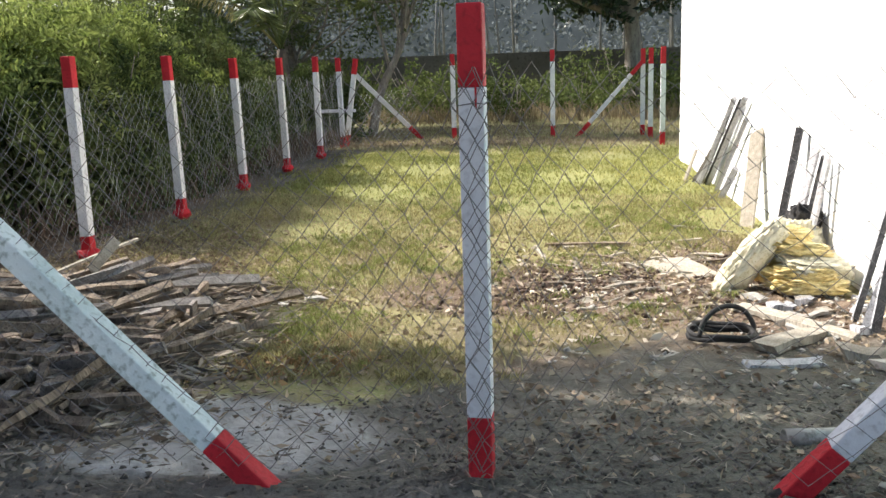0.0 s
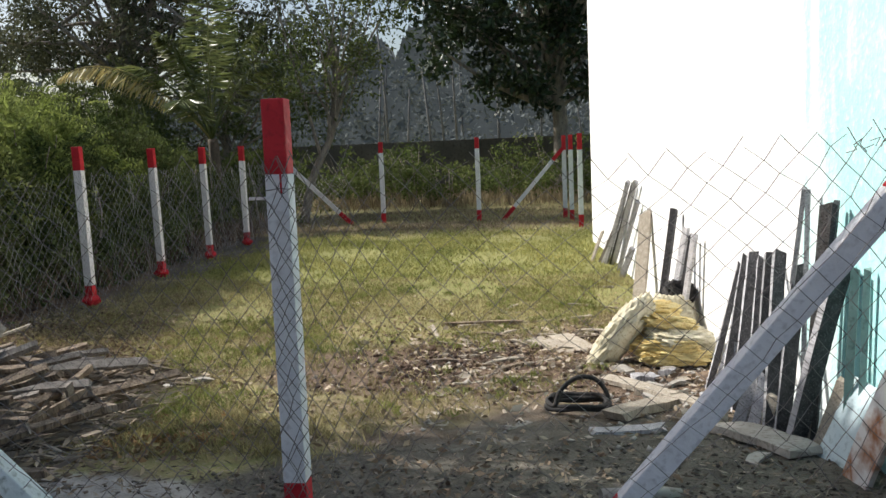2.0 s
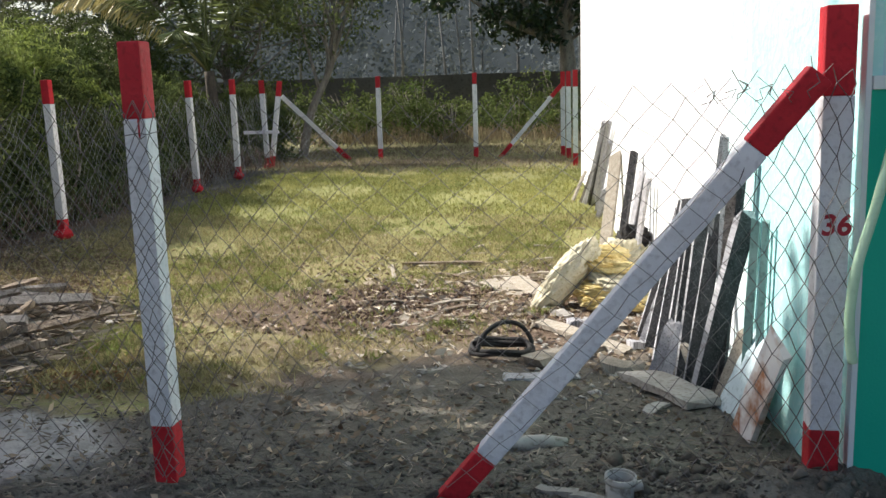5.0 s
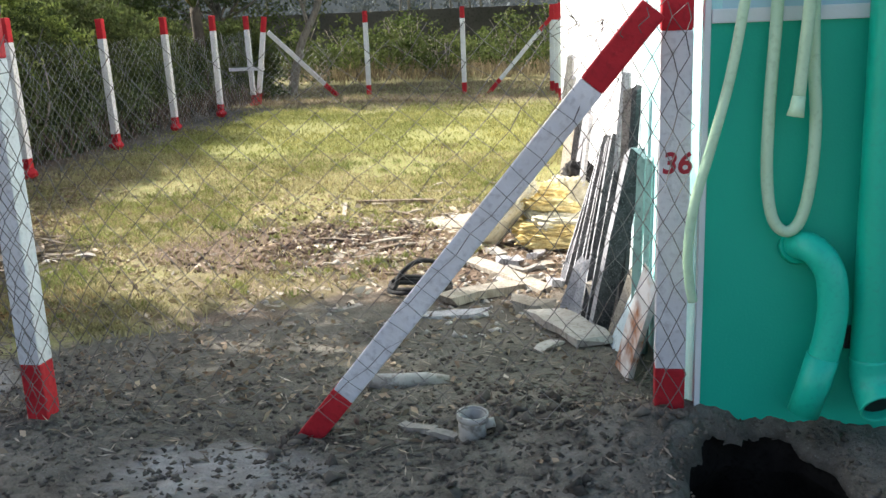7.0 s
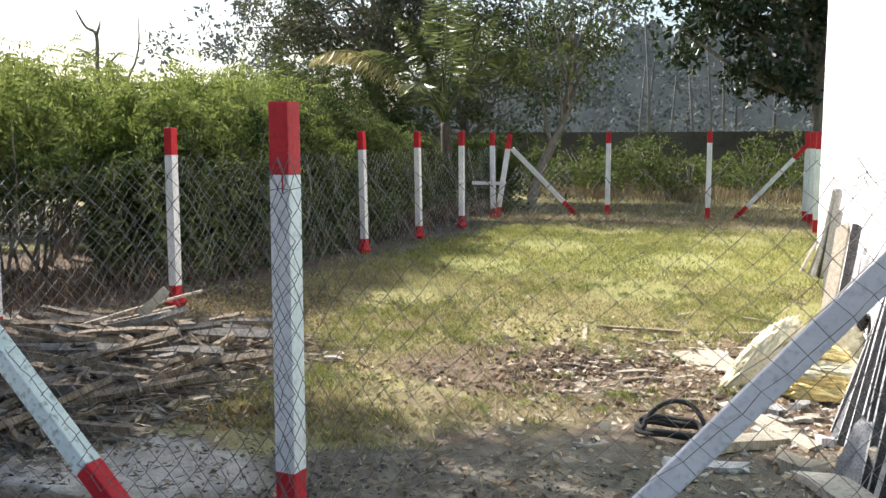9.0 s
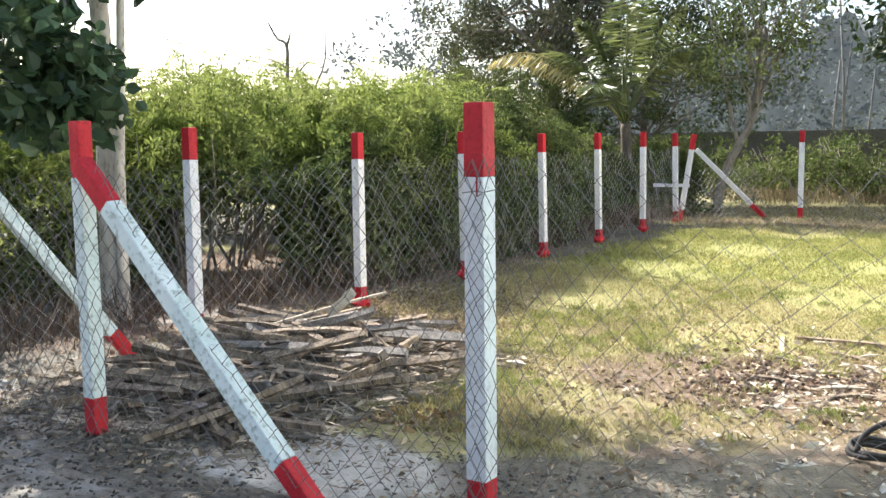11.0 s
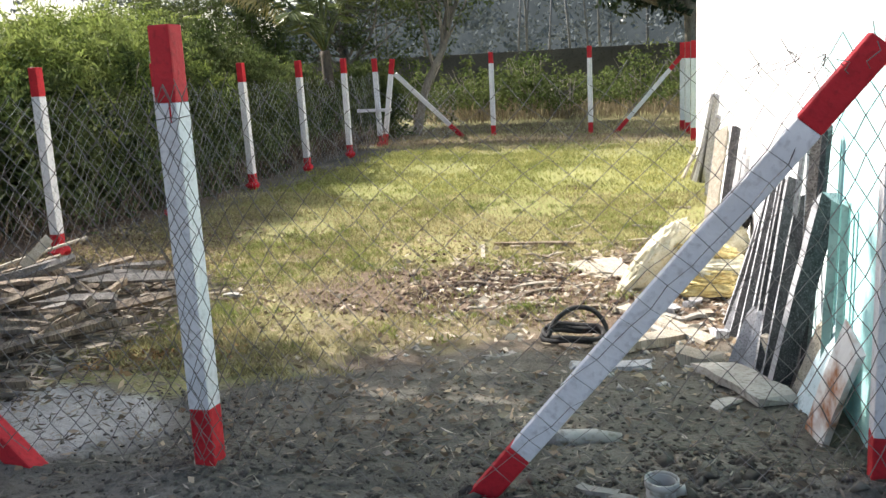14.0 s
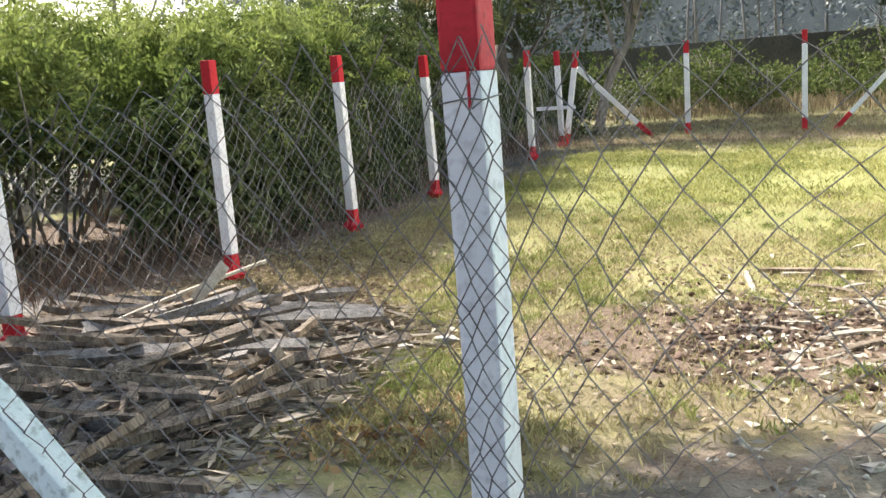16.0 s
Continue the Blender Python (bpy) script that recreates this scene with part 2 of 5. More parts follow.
def wash_material():
    """Pale aqua wash near the corner that gives way, in brush streaks, to whitewash further along; the white also
    paints in the sun's bleaching.
    """
    m = mat("aqua_wash_to_sunlit_white", (0.40, 0.74, 0.73), (0.50, 0.82, 0.80), (0.62, 0.86, 0.84), scale=1.3, fine=30, rough=0.92, bump=0.9, vary=0.0)
    n, l = m.node_tree.nodes, m.node_tree.links
    b = n["Principled BSDF"]
    old = b.inputs["Base Color"].links[0].from_socket
    tc = n.new("ShaderNodeTexCoord")
    sp = n.new("ShaderNodeSeparateXYZ")
    l.new(tc.outputs["Object"], sp.inputs[0])
    mp = n.new("ShaderNodeMapping")
    mp.inputs["Scale"].default_value = (1, 3.2, 0.55)
    l.new(tc.outputs["Object"], mp.inputs["Vector"])
    t = n.new("ShaderNodeTexNoise")
    t.inputs["Scale"].default_value, t.inputs["Detail"].default_value = 1.6, 7
    l.new(mp.outputs[0], t.inputs["Vector"])
    ma = n.new("ShaderNodeMath")
    ma.operation = "MULTIPLY_ADD"
    ma.inputs[1].default_value = 2.6
    l.new(t.outputs["Fac"], ma.inputs[0])
    l.new(sp.outputs["Y"], ma.inputs[2])
    r = n.new("ShaderNodeMapRange")
    r.inputs[1].default_value, r.inputs[2].default_value = 2.55, 3.15
    l.new(ma.outputs[0], r.inputs[0])
    st = n.new("ShaderNodeTexNoise")
    st.inputs["Scale"].default_value, st.inputs["Detail"].default_value = 9, 6
    l.new(tc.outputs["Object"], st.inputs["Vector"])
    sr = n.new("ShaderNodeMapRange")
    sr.inputs[1].default_value, sr.inputs[2].default_value = 0.56, 0.70
    l.new(st.outputs["Fac"], sr.inputs[0])
    w = n.new("ShaderNodeMix")
    w.data_type = "RGBA"
    w.inputs["A"].default_value, w.inputs["B"].default_value = (0.86, 0.87, 0.86, 1), (0.70, 0.68, 0.68, 1)
    l.new(sr.outputs[0], w.inputs["Factor"])
    x = n.new("ShaderNodeMix")
    x.data_type = "RGBA"
    l.new(r.outputs[0], x.inputs["Factor"])
    l.new(old, x.inputs["A"])
    l.new(w.outputs["Result"], x.inputs["B"])
    l.new(x.outputs["Result"], b.inputs["Base Color"])
    return m


AQUA_WALL = wash_material()


def ground_material():
    m = bpy.data.materials.new("yard_ground")
    m.use_nodes = True
    n, l = m.node_tree.nodes, m.node_tree.links
    b = n["Principled BSDF"]
    b.inputs["Roughness"].default_value = 0.95
    b.inputs["Specular IOR Level"].default_value = 0.2
    tc = n.new("ShaderNodeTexCoord")

    def tex(scale, detail=6, rough=0.6):
        t = n.new("ShaderNodeTexNoise")
        t.inputs["Scale"].default_value, t.inputs["Detail"].default_value, t.inputs["Roughness"].default_value = scale, detail, rough
        l.new(tc.outputs["Object"], t.inputs["Vector"])
        return t.outputs["Fac"]

    def rng(x, lo, hi, a=0.0, c=1.0):
        r = n.new("ShaderNodeMapRange")
        for i, v in zip((1, 2, 3, 4), (lo, hi, a, c)):
            r.inputs[i].default_value = v
        l.new(x, r.inputs[0])
        return r.outputs[0]

    def mix(f, a, c):
        x = n.new("ShaderNodeMix")
        x.data_type = "RGBA"
        l.new(f, x.inputs["Factor"])
        for sock, v in (("A", a), ("B", c)):
            if isinstance(v, tuple):
                x.inputs[sock].default_value = (*v, 1)
            else:
                l.new(v, x.inputs[sock])
        return x.outputs["Result"]

    def attr(name):
        a = n.new("ShaderNodeAttribute")
        a.attribute_name = name
        return a.outputs["Fac"]

    big, mid, fine = tex(0.9), tex(7), tex(55, 5)
    grit = tex(170, 3)
    grass = mix(rng(big, 0.35, 0.65), (0.255, 0.242, 0.105), (0.36, 0.30, 0.152))
    grass = mix(rng(mid, 0.45, 0.7), grass, (0.235, 0.25, 0.095))
    grass = mix(rng(fine, 0.5, 0.72), grass, (0.405, 0.345, 0.205))
    grass = mix(rng(attr("lush"), 0.0, 1.0, 0.0, 0.6), grass, (0.27, 0.285, 0.095))
    earth = mix(rng(big, 0.38, 0.62), (0.162, 0.145, 0.117), (0.25, 0.226, 0.184))
    earth = mix(rng(mid, 0.42, 0.68), earth, (0.106, 0.095, 0.075))
    earth = mix(rng(fine, 0.5, 0.75, 0.0, 0.6), earth, (0.056, 0.047, 0.036))
    earth = mix(rng(grit, 0.6, 0.75, 0.0, 0.7), earth, (0.36, 0.34, 0.305))
    brown = mix(rng(mid, 0.35, 0.65), (0.125, 0.083, 0.058), (0.235, 0.175, 0.125))
    brown = mix(rng(fine, 0.5, 0.7), brown, (0.085, 0.054, 0.038))
    brown = mix(rng(grit, 0.58, 0.72), brown, (0.42, 0.34, 0.26))
    pale = mix(rng(mid, 0.4, 0.6), (0.40, 0.375, 0.34), (0.54, 0.515, 0.475))
    edge = n.new("ShaderNodeMath")
    edge.operation = "MULTIPLY_ADD"
    edge.inputs[1].default_value, edge.inputs[2].default_value = 0.5, -0.25
    l.new(mid, edge.inputs[0])

    def soft(name):
        a = n.new("ShaderNodeMath")
        a.operation = "ADD"
        l.new(attr(name), a.inputs[0])
        l.new(edge.outputs[0], a.inputs[1])
        return rng(a.outputs[0], 0.32, 0.68)

    col = mix(soft("grass"), earth, grass)
    col = mix(soft("debris"), col, brown)
    churn_and_gaps = mix(rng(mid, 0.35, 0.65), (0.052, 0.032, 0.023), (0.115, 0.072, 0.05))
    col = mix(soft("churn_and_gaps"), col, churn_and_gaps)
    col = mix(soft("pale"), col, pale)
    # Pit rim darkens towards black; the hole's shade is mixed into the soil colour.
    col = mix(attr("pit_shade"), col, (0.018, 0.017, 0.015))
    l.new(col, b.inputs["Base Color"])
    bp = n.new("ShaderNodeBump")
    bp.inputs["Strength"].default_value, bp.inputs["Distance"].default_value = 1.0, 0.016
    l.new(fine, bp.inputs["Height"])
    b2 = n.new("ShaderNodeBump")
    b2.inputs["Strength"].default_value, b2.inputs["Distance"].default_value = 0.5, 0.05
    l.new(mid, b2.inputs["Height"])
    l.new(bp.outputs[0], b2.inputs["Normal"])
    l.new(b2.outputs[0], b.inputs["Normal"])
    return m


# Emits a mottled grey, so the trees glow; haze is put into the colour.
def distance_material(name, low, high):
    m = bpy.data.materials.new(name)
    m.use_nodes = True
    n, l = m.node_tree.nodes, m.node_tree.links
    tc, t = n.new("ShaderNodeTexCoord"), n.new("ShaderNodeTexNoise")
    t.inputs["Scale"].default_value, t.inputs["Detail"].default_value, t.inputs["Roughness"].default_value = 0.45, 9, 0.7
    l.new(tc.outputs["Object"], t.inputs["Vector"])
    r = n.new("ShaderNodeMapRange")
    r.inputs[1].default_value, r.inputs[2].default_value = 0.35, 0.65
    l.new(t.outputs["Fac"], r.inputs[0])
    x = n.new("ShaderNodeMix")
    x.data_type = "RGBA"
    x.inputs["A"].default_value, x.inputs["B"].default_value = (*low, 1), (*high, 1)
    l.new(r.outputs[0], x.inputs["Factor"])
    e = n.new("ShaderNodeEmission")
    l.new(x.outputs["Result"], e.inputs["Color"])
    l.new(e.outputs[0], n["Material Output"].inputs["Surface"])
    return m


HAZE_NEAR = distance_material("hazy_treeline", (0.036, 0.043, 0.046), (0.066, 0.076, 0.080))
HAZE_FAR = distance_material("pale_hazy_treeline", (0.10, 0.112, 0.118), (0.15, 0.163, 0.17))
GROUND = ground_material()
rnd = random.Random(7)


# ---------------- building helpers ----------------
def part(name, bm, material, parent=None, label=""):
    me = bpy.data.meshes.new(name)
    bm.to_mesh(me)
    bm.free()
    for m in (material if isinstance(material, (list, tuple)) else [material]):
        me.materials.append(m)
    ob = new(name, me)
    ob.parent = parent
    if label:
        tagged(ob, label)
    return ob


def sheet(name, verts, faces, material, parent=None, smooth=False):
    me = bpy.data.meshes.new(name)
    me.from_pydata(verts, [], faces)
    me.materials.append(material)
    if smooth:
        me.polygons.foreach_set("use_smooth", [True] * len(me.polygons))
    ob = new(name, me)
    ob.parent = parent
    return ob


def thing(name, label, category, group="", m=None):
    ob = new(name)
    ob.empty_display_size = 0.1
    if m is not None:
        ob.matrix_world = m
    return tagged(ob, label, category, group)


def box(bm, lo, hi, bevel=0.0, taper=1.0):
    """A box between two corners; its top may be narrower."""
    cx, cy = (lo[0] + hi[0]) / 2, (lo[1] + hi[1]) / 2
    v = []
    for z, k in ((lo[2], 1.0), (hi[2], taper)):
        for x, y in ((lo[0], lo[1]), (hi[0], lo[1]), (hi[0], hi[1]), (lo[0], hi[1])):
            v.append(bm.verts.new((cx + (x - cx) * k, cy + (y - cy) * k, z)))
    fs = [(3, 2, 1, 0), (4, 5, 6, 7), (0, 1, 5, 4), (1, 2, 6, 5), (2, 3, 7, 6), (3, 0, 4, 7)]
    made = [bm.faces.new([v[i] for i in f]) for f in fs]
    if bevel:
        edges = {e for f in made for e in f.edges}
        bmesh.ops.bevel(bm, geom=list(edges), offset=bevel, segments=2, affect="EDGES", profile=0.6)
    return bm


def tube(bm, pts, radii, sides=8, cap=True):
    """A tapered tube along a line of points."""
    pts = [Vector(p) for p in pts]
    if not isinstance(radii, (list, tuple)):
        radii = [radii] * len(pts)
    rings, up = [], None
    for i, p in enumerate(pts):
        d = (pts[min(i + 1, len(pts) - 1)] - pts[max(i - 1, 0)]).normalized()
        if up is None:
            up = d.orthogonal().normalized()
        up = (up - d * up.dot(d)).normalized()
        side = d.cross(up)
        rings.append([bm.verts.new(p + (up * math.cos(a) + side * math.sin(a)) * radii[i])
                      for a in (2 * math.pi * k / sides for k in range(sides))])
    for a, c in zip(rings, rings[1:]):
        for k in range(sides):
            f = bm.faces.new((a[k], a[(k + 1) % sides], c[(k + 1) % sides], c[k]))
            f.smooth = True
    if cap:
        bm.faces.new(list(reversed(rings[0])))
        bm.faces.new(rings[-1])
    return bm


def curve_points(pts, steps=6):
    """A smooth line through the points."""
    pts = [Vector(p) for p in pts]
    out = []
    for i in range(len(pts) - 1):
        p0, p1, p2, p3 = pts[max(i - 1, 0)], pts[i], pts[i + 1], pts[min(i + 2, len(pts) - 1)]
        for k in range(steps):
            t = k / steps
            out.append(0.5 * ((2 * p1) + (p2 - p0) * t + (2 * p0 - 5 * p1 + 4 * p2 - p3) * t * t + (3 * p1 - p0 - 3 * p2 + p3) * t ** 3))
    return out + [pts[-1]]


def leaves(name, centres, axes, lengths, widths, material, parent=None, seed=1, fold=0.15):
    """Many small leaves, each a diamond bent along its rib, in one mesh."""
    rs = np.random.RandomState(seed)
    c, a = np.asarray(centres, float), np.asarray(axes, float)
    n = len(c)
    a /= np.linalg.norm(a, axis=1, keepdims=True) + 1e-9
    r = rs.normal(size=(n, 3))
    s = np.cross(a, r)
    s /= np.linalg.norm(s, axis=1, keepdims=True) + 1e-9
    up = np.cross(s, a)
    L, W = np.broadcast_to(lengths, n)[:, None], np.broadcast_to(widths, n)[:, None]
    v = np.empty((n, 4, 3))
    v[:, 0] = c - a * L * 0.5
    v[:, 1] = c + s * W * 0.5 + up * W * fold
    v[:, 2] = c + a * L * 0.5
    v[:, 3] = c - s * W * 0.5 + up * W * fold
    me = bpy.data.meshes.new(name)
    me.vertices.add(4 * n)
    me.vertices.foreach_set("co", v.reshape(-1))
    me.loops.add(6 * n)
    idx = (np.arange(n)[:, None] * 4 + np.array([0, 1, 2, 0, 2, 3])[None, :]).reshape(-1)
    me.loops.foreach_set("vertex_index", idx)
    me.polygons.add(2 * n)
    me.polygons.foreach_set("loop_start", np.arange(2 * n) * 3)
    me.update(calc_edges=True)
    me.materials.append(material)
    ob = new(name, me)
    ob.parent = parent
    return tagged(ob, kind="stuff")


def round_leaves(name, centres, axes, lengths, widths, material, parent=None, seed=1):
    """Broad leaves with a rounded outline and a folded rib, in one mesh."""
    rs = np.random.RandomState(seed)
    c, a = np.asarray(centres, float), np.asarray(axes, float)
    n = len(c)
    a /= np.linalg.norm(a, axis=1, keepdims=True) + 1e-9
    s = np.cross(a, rs.normal(size=(n, 3)))
    s /= np.linalg.norm(s, axis=1, keepdims=True) + 1e-9
    up = np.cross(s, a)
    L, W = np.broadcast_to(lengths, n)[:, None], np.broadcast_to(widths, n)[:, None]
    outline = ((-0.5, 0.0), (-0.36, 0.38), (0.0, 0.5), (0.5, 0.0), (0.0, -0.5), (-0.36, -0.38))
    v = np.stack([c + a * L * p + s * W * q + up * (W * abs(q) * 0.35 - L * 0.25 * p * p) for p, q in outline], 1)
    f = (np.arange(n)[:, None, None] * 6 + np.array([(0, 1, 2, 3), (0, 3, 4, 5)])[None]).reshape(-1, 4)
    return tagged(sheet(name, v.reshape(-1, 3).tolist(), f.tolist(), material, parent), kind="stuff")


def gz(x, y):
    """Height of the yard's ground."""
    base = np.interp(y, [-3, 0, 1.6, 3.5, 5, 7, 9, 12, 14, 22], [-0.03, -0.05, -0.11, -0.16, -0.15, -0.09, -0.03, 0.0, 0.03, 0.05])
    left = np.clip((-2.2 - x) / 1.3, 0, 1)
    base = base * (1 - left) + left * np.interp(y, [-3, 0, 5, 9, 13, 22], [-0.03, -0.03, -0.05, -0.02, 0.0, 0.05])
    near = np.exp(-((y - 1.5) / 4.0) ** 2)
    rough = 0.016 * np.sin(3.1 * x + 1.7 * y) * np.cos(2.3 * y - 1.1 * x) + 0.008 * np.sin(9.0 * x + 4 * np.sin(5 * y)) * np.cos(8.0 * y + 3 * np.sin(6 * x))
    base = base + rough * (0.4 + 0.6 * near)
    for mx, my, h, r in ((0.05, 0.05, 0.05, 0.22), (2.2, 0.05, 0.12, 0.28), (1.9, -0.02, 0.06, 0.3), (-2.12, -0.02, 0.05, 0.3), (1.7, 0.35, 0.05, 0.2), (2.42, 0.14, 0.05, 0.2), (2.66, 0.14, 0.07, 0.2), (2.95, 0.1, 0.08, 0.3)):
        base = base + h * np.exp(-((x - mx) ** 2 + (y - my) ** 2) / (r * r))
    return base


def gzf(x, y):
    return float(gz(np.array(x), np.array(y)))


# ---------------- ground ----------------
PIT = (2.485, -0.225, 0.24, 0.28)


def steps(stops):
    out = []
    for a, b, d in stops:
        k = max(1, int(round((b - a) / d)))
        out += [a + (b - a) * i / k for i in range(k)]
    return np.array(out + [stops[-1][1]])


def build_ground():
    xs = steps([(-600, -100, 125), (-100, -20, 16), (-20, -5, 1.0), (-5, 2.1, 0.055), (2.1, 3.0, 0.018), (3.0, 3.4, 0.055), (3.4, 12, 0.9), (12, 100, 15), (100, 600, 125)])
    ys = steps([(-600, -60, 135), (-60, -8, 8), (-8, -1.2, 0.5), (-1.2, -0.6, 0.055), (-0.6, 0.2, 0.018), (0.2, 5.6, 0.055), (5.6, 15, 0.16), (15, 30, 0.8), (30, 100, 10), (100, 900, 160)])
    X, Y = np.meshgrid(xs, ys)
    Z = gz(X, Y)
    d = np.sqrt(((X - PIT[0]) / PIT[2]) ** 2 + ((Y - PIT[1]) / PIT[3]) ** 2) + 0.10 * np.sin(X * 31 + 2) * np.cos(Y * 27)
    Z -= 0.05 * np.clip((1.22 - d) / 0.25, 0, 1)
    inner = np.where(d < 1.0, 1 / np.maximum(d, 0.5), 1.0)
    X, Y = PIT[0] + (X - PIT[0]) * inner, PIT[1] + (Y - PIT[1]) * inner
    clod = np.sin(37 * X + 5 * np.sin(23 * Y)) * np.sin(41 * Y + 4 * np.sin(29 * X))
    Z += 0.011 * clod * np.exp(-((Y - 0.1) / 0.8) ** 2) * ((X > -4) & (X < 3))
    nx, ny = len(xs), len(ys)
    v = np.stack([X, Y, Z], -1).reshape(-1, 3)
    i = (np.arange(ny - 1)[:, None] * nx + np.arange(nx - 1)[None, :]).reshape(-1)
    f = np.stack([i, i + 1, i + nx + 1, i + nx], -1)
    outer = np.maximum.reduce([d[:-1, :-1], d[1:, :-1], d[:-1, 1:], d[1:, 1:]])
    f = f[outer.reshape(-1) > 1.0]
    ob = sheet("ground", v.tolist(), f.tolist(), GROUND, smooth=True)
    wob = 0.22 * np.sin(2.1 * X + 0.4) + 0.12 * np.sin(5.3 * X + 1.3 * Y) + 0.08 * np.sin(11 * X)
    edge = np.interp(X, [-4, -2, -0.8, 0.4, 1.0, 1.6, 3], [0.5, 0.6, 0.95, 1.6, 1.9, 2.5, 3.0]) + wob
    grass = np.clip((Y - edge) / 0.5 + 0.5, 0, 1)
    left = np.clip((-3.0 - X) / 0.5, 0, 1) * (Y < 12)
    grass = grass * (1 - 0.85 * left)
    grass = np.maximum(grass, np.exp(-(((X + 7.0) / 1.9) ** 2 + ((Y - 5.3) / 1.9) ** 2) ** 2))
    blob = lambda cx, cy, rx, ry, k=1.0: k * np.exp(-(((X - cx) / rx) ** 2 + ((Y - cy) / ry) ** 2) ** 2)
    debris = np.maximum.reduce([blob(0.75, 3.2, 1.05, 1.2), blob(-0.3, 3.05, 0.9, 0.8, 0.95), blob(-0.9, 1.5, 1.0, 0.5, 0.5), blob(1.5, 4.2, 0.7, 0.9), blob(-2.5, 2.2, 1.3, 1.5, 0.85),
                                blob(-1.4, 4.2, 0.3, 0.9, 0.55), blob(1.4, 2.6, 0.7, 0.8, 0.9), blob(-0.1, 1.5, 0.9, 0.25, 0.55), blob(0.3, 2.0, 1.3, 0.5, 0.58), blob(-4.6, 5, 1.1, 6, 0.8), blob(-1.5, 13.0, 5, 0.9, 0.6), blob(-3.0, 3.3, 0.7, 1.3, 0.9), blob(-2.9, 5.6, 0.5, 1.0, 0.55), blob(-6.8, 5.2, 1.5, 1.5, 0.95)])
    pale = np.maximum.reduce([blob(-1.2, 0.4, 0.85, 0.42, 1.1), blob(-3.2, 0.1, 1.2, 0.5, 0.5), blob(-2.2, -0.5, 1.3, 0.45, 0.45), blob(0.8, -0.25, 0.5, 0.28, 0.52), blob(-4.4, 2.6, 0.4, 0.8, 0.5)])
    # The last patch paints dark gap shade on the ground under the wood heap.
    churn_and_gaps = np.maximum.reduce([blob(0.30, 3.35, 0.30, 0.20, 1.0), blob(0.0, 3.05, 0.22, 0.30, 0.9), blob(-0.12, 3.75, 0.12, 0.45, 0.7), blob(0.75, 3.05, 0.35, 0.15, 0.75), blob(-0.55, 3.6, 0.10, 0.5, 0.6), blob(0.1, 2.5, 0.12, 0.3, 0.65),
                               blob(1.1, 2.75, 0.25, 0.3, 0.6), blob(0.2, 7.5, 0.25, 0.25, 0.7), blob(-2.45, 1.9, 0.7, 0.7, 0.8)])
    # Green fades by the far fence; the brown there also carries the tree shade.
    lush = np.clip((Y - 4.6 + 0.5 * np.sin(1.7 * X)) / 2.0, 0, 1) * np.clip((11.6 - Y) / 1.5, 0, 1)
    # Mask of the painted shade round the pit, strongest at its edge.
    pit_shade = 0.55 * np.clip((1.12 - d) / 0.12, 0, 1)
    for name, val in (("grass", grass), ("debris", debris), ("pale", pale), ("churn_and_gaps", churn_and_gaps), ("lush", lush), ("pit_shade", pit_shade)):
        at = ob.data.attributes.new(name, "FLOAT", "POINT")
        at.data.foreach_set("value", val.reshape(-1).astype(np.float32))
    return tagged(ob, "trodden yard of dry grass, damp soil and scattered wood litter", "ground", kind="structure")


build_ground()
# Pit liner widens below the rim to hold shade; shade also in its colour.
rings = []
bm = bmesh.new()
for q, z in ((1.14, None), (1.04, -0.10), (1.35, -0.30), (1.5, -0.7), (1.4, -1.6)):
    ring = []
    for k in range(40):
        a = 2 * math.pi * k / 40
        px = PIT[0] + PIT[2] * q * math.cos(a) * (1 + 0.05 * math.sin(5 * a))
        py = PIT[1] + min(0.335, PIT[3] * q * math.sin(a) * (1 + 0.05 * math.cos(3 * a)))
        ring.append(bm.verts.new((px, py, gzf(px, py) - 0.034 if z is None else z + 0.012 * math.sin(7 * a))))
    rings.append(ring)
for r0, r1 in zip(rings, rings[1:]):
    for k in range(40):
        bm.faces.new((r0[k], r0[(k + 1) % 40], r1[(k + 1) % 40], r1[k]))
tagged(part("pit_wall", bm, PIT_SOIL), "near-black soil sides of the pit, shade put into the colour", "pit", kind="structure")
bm = bmesh.new()
bmesh.ops.create_circle(bm, cap_ends=True, radius=0.4, segments=24)
water = part("water", bm, WATER)
water.location = (PIT[0], PIT[1], -0.27)
tagged(water, "dark murky green water standing in the pit", "water", kind="structure")


# ---------------- building ----------------
def wall_prism(name, a, b, thick, z0, z1, material, label, side=1):
    """A wall on the line a to b, its thickness to one side."""
    a, b = Vector((*a, 0)), Vector((*b, 0))
    d = (b - a).normalized()
    n = Vector((-d.y, d.x, 0)) * side * thick
    bm = bmesh.new()
    lo = [bm.verts.new((p.x, p.y, z0)) for p in (a, b, b + n, a + n)]
    hi = [bm.verts.new((p.x, p.y, z1)) for p in (a, b, b + n, a + n)]
    bm.faces.new(lo[::-1]), bm.faces.new(hi)
    for k in range(4):
        bm.faces.new((lo[k], lo[(k + 1) % 4], hi[(k + 1) % 4], hi[k]))
    bmesh.ops.recalc_face_normals(bm, faces=bm.faces)
    return tagged(part(name, bm, material), label, "wall", kind="structure")


CORNER, FAR_CORNER = (2.285, 0.10), (1.40, 9.90)
SIDE = (Vector(FAR_CORNER) - Vector(CORNER)).normalized()
wall_prism("wall_side", CORNER, FAR_CORNER, 0.2, -0.4, 4.6, AQUA_WALL, "sunlit side wall washed in pale aqua, rough plaster", side=-1)
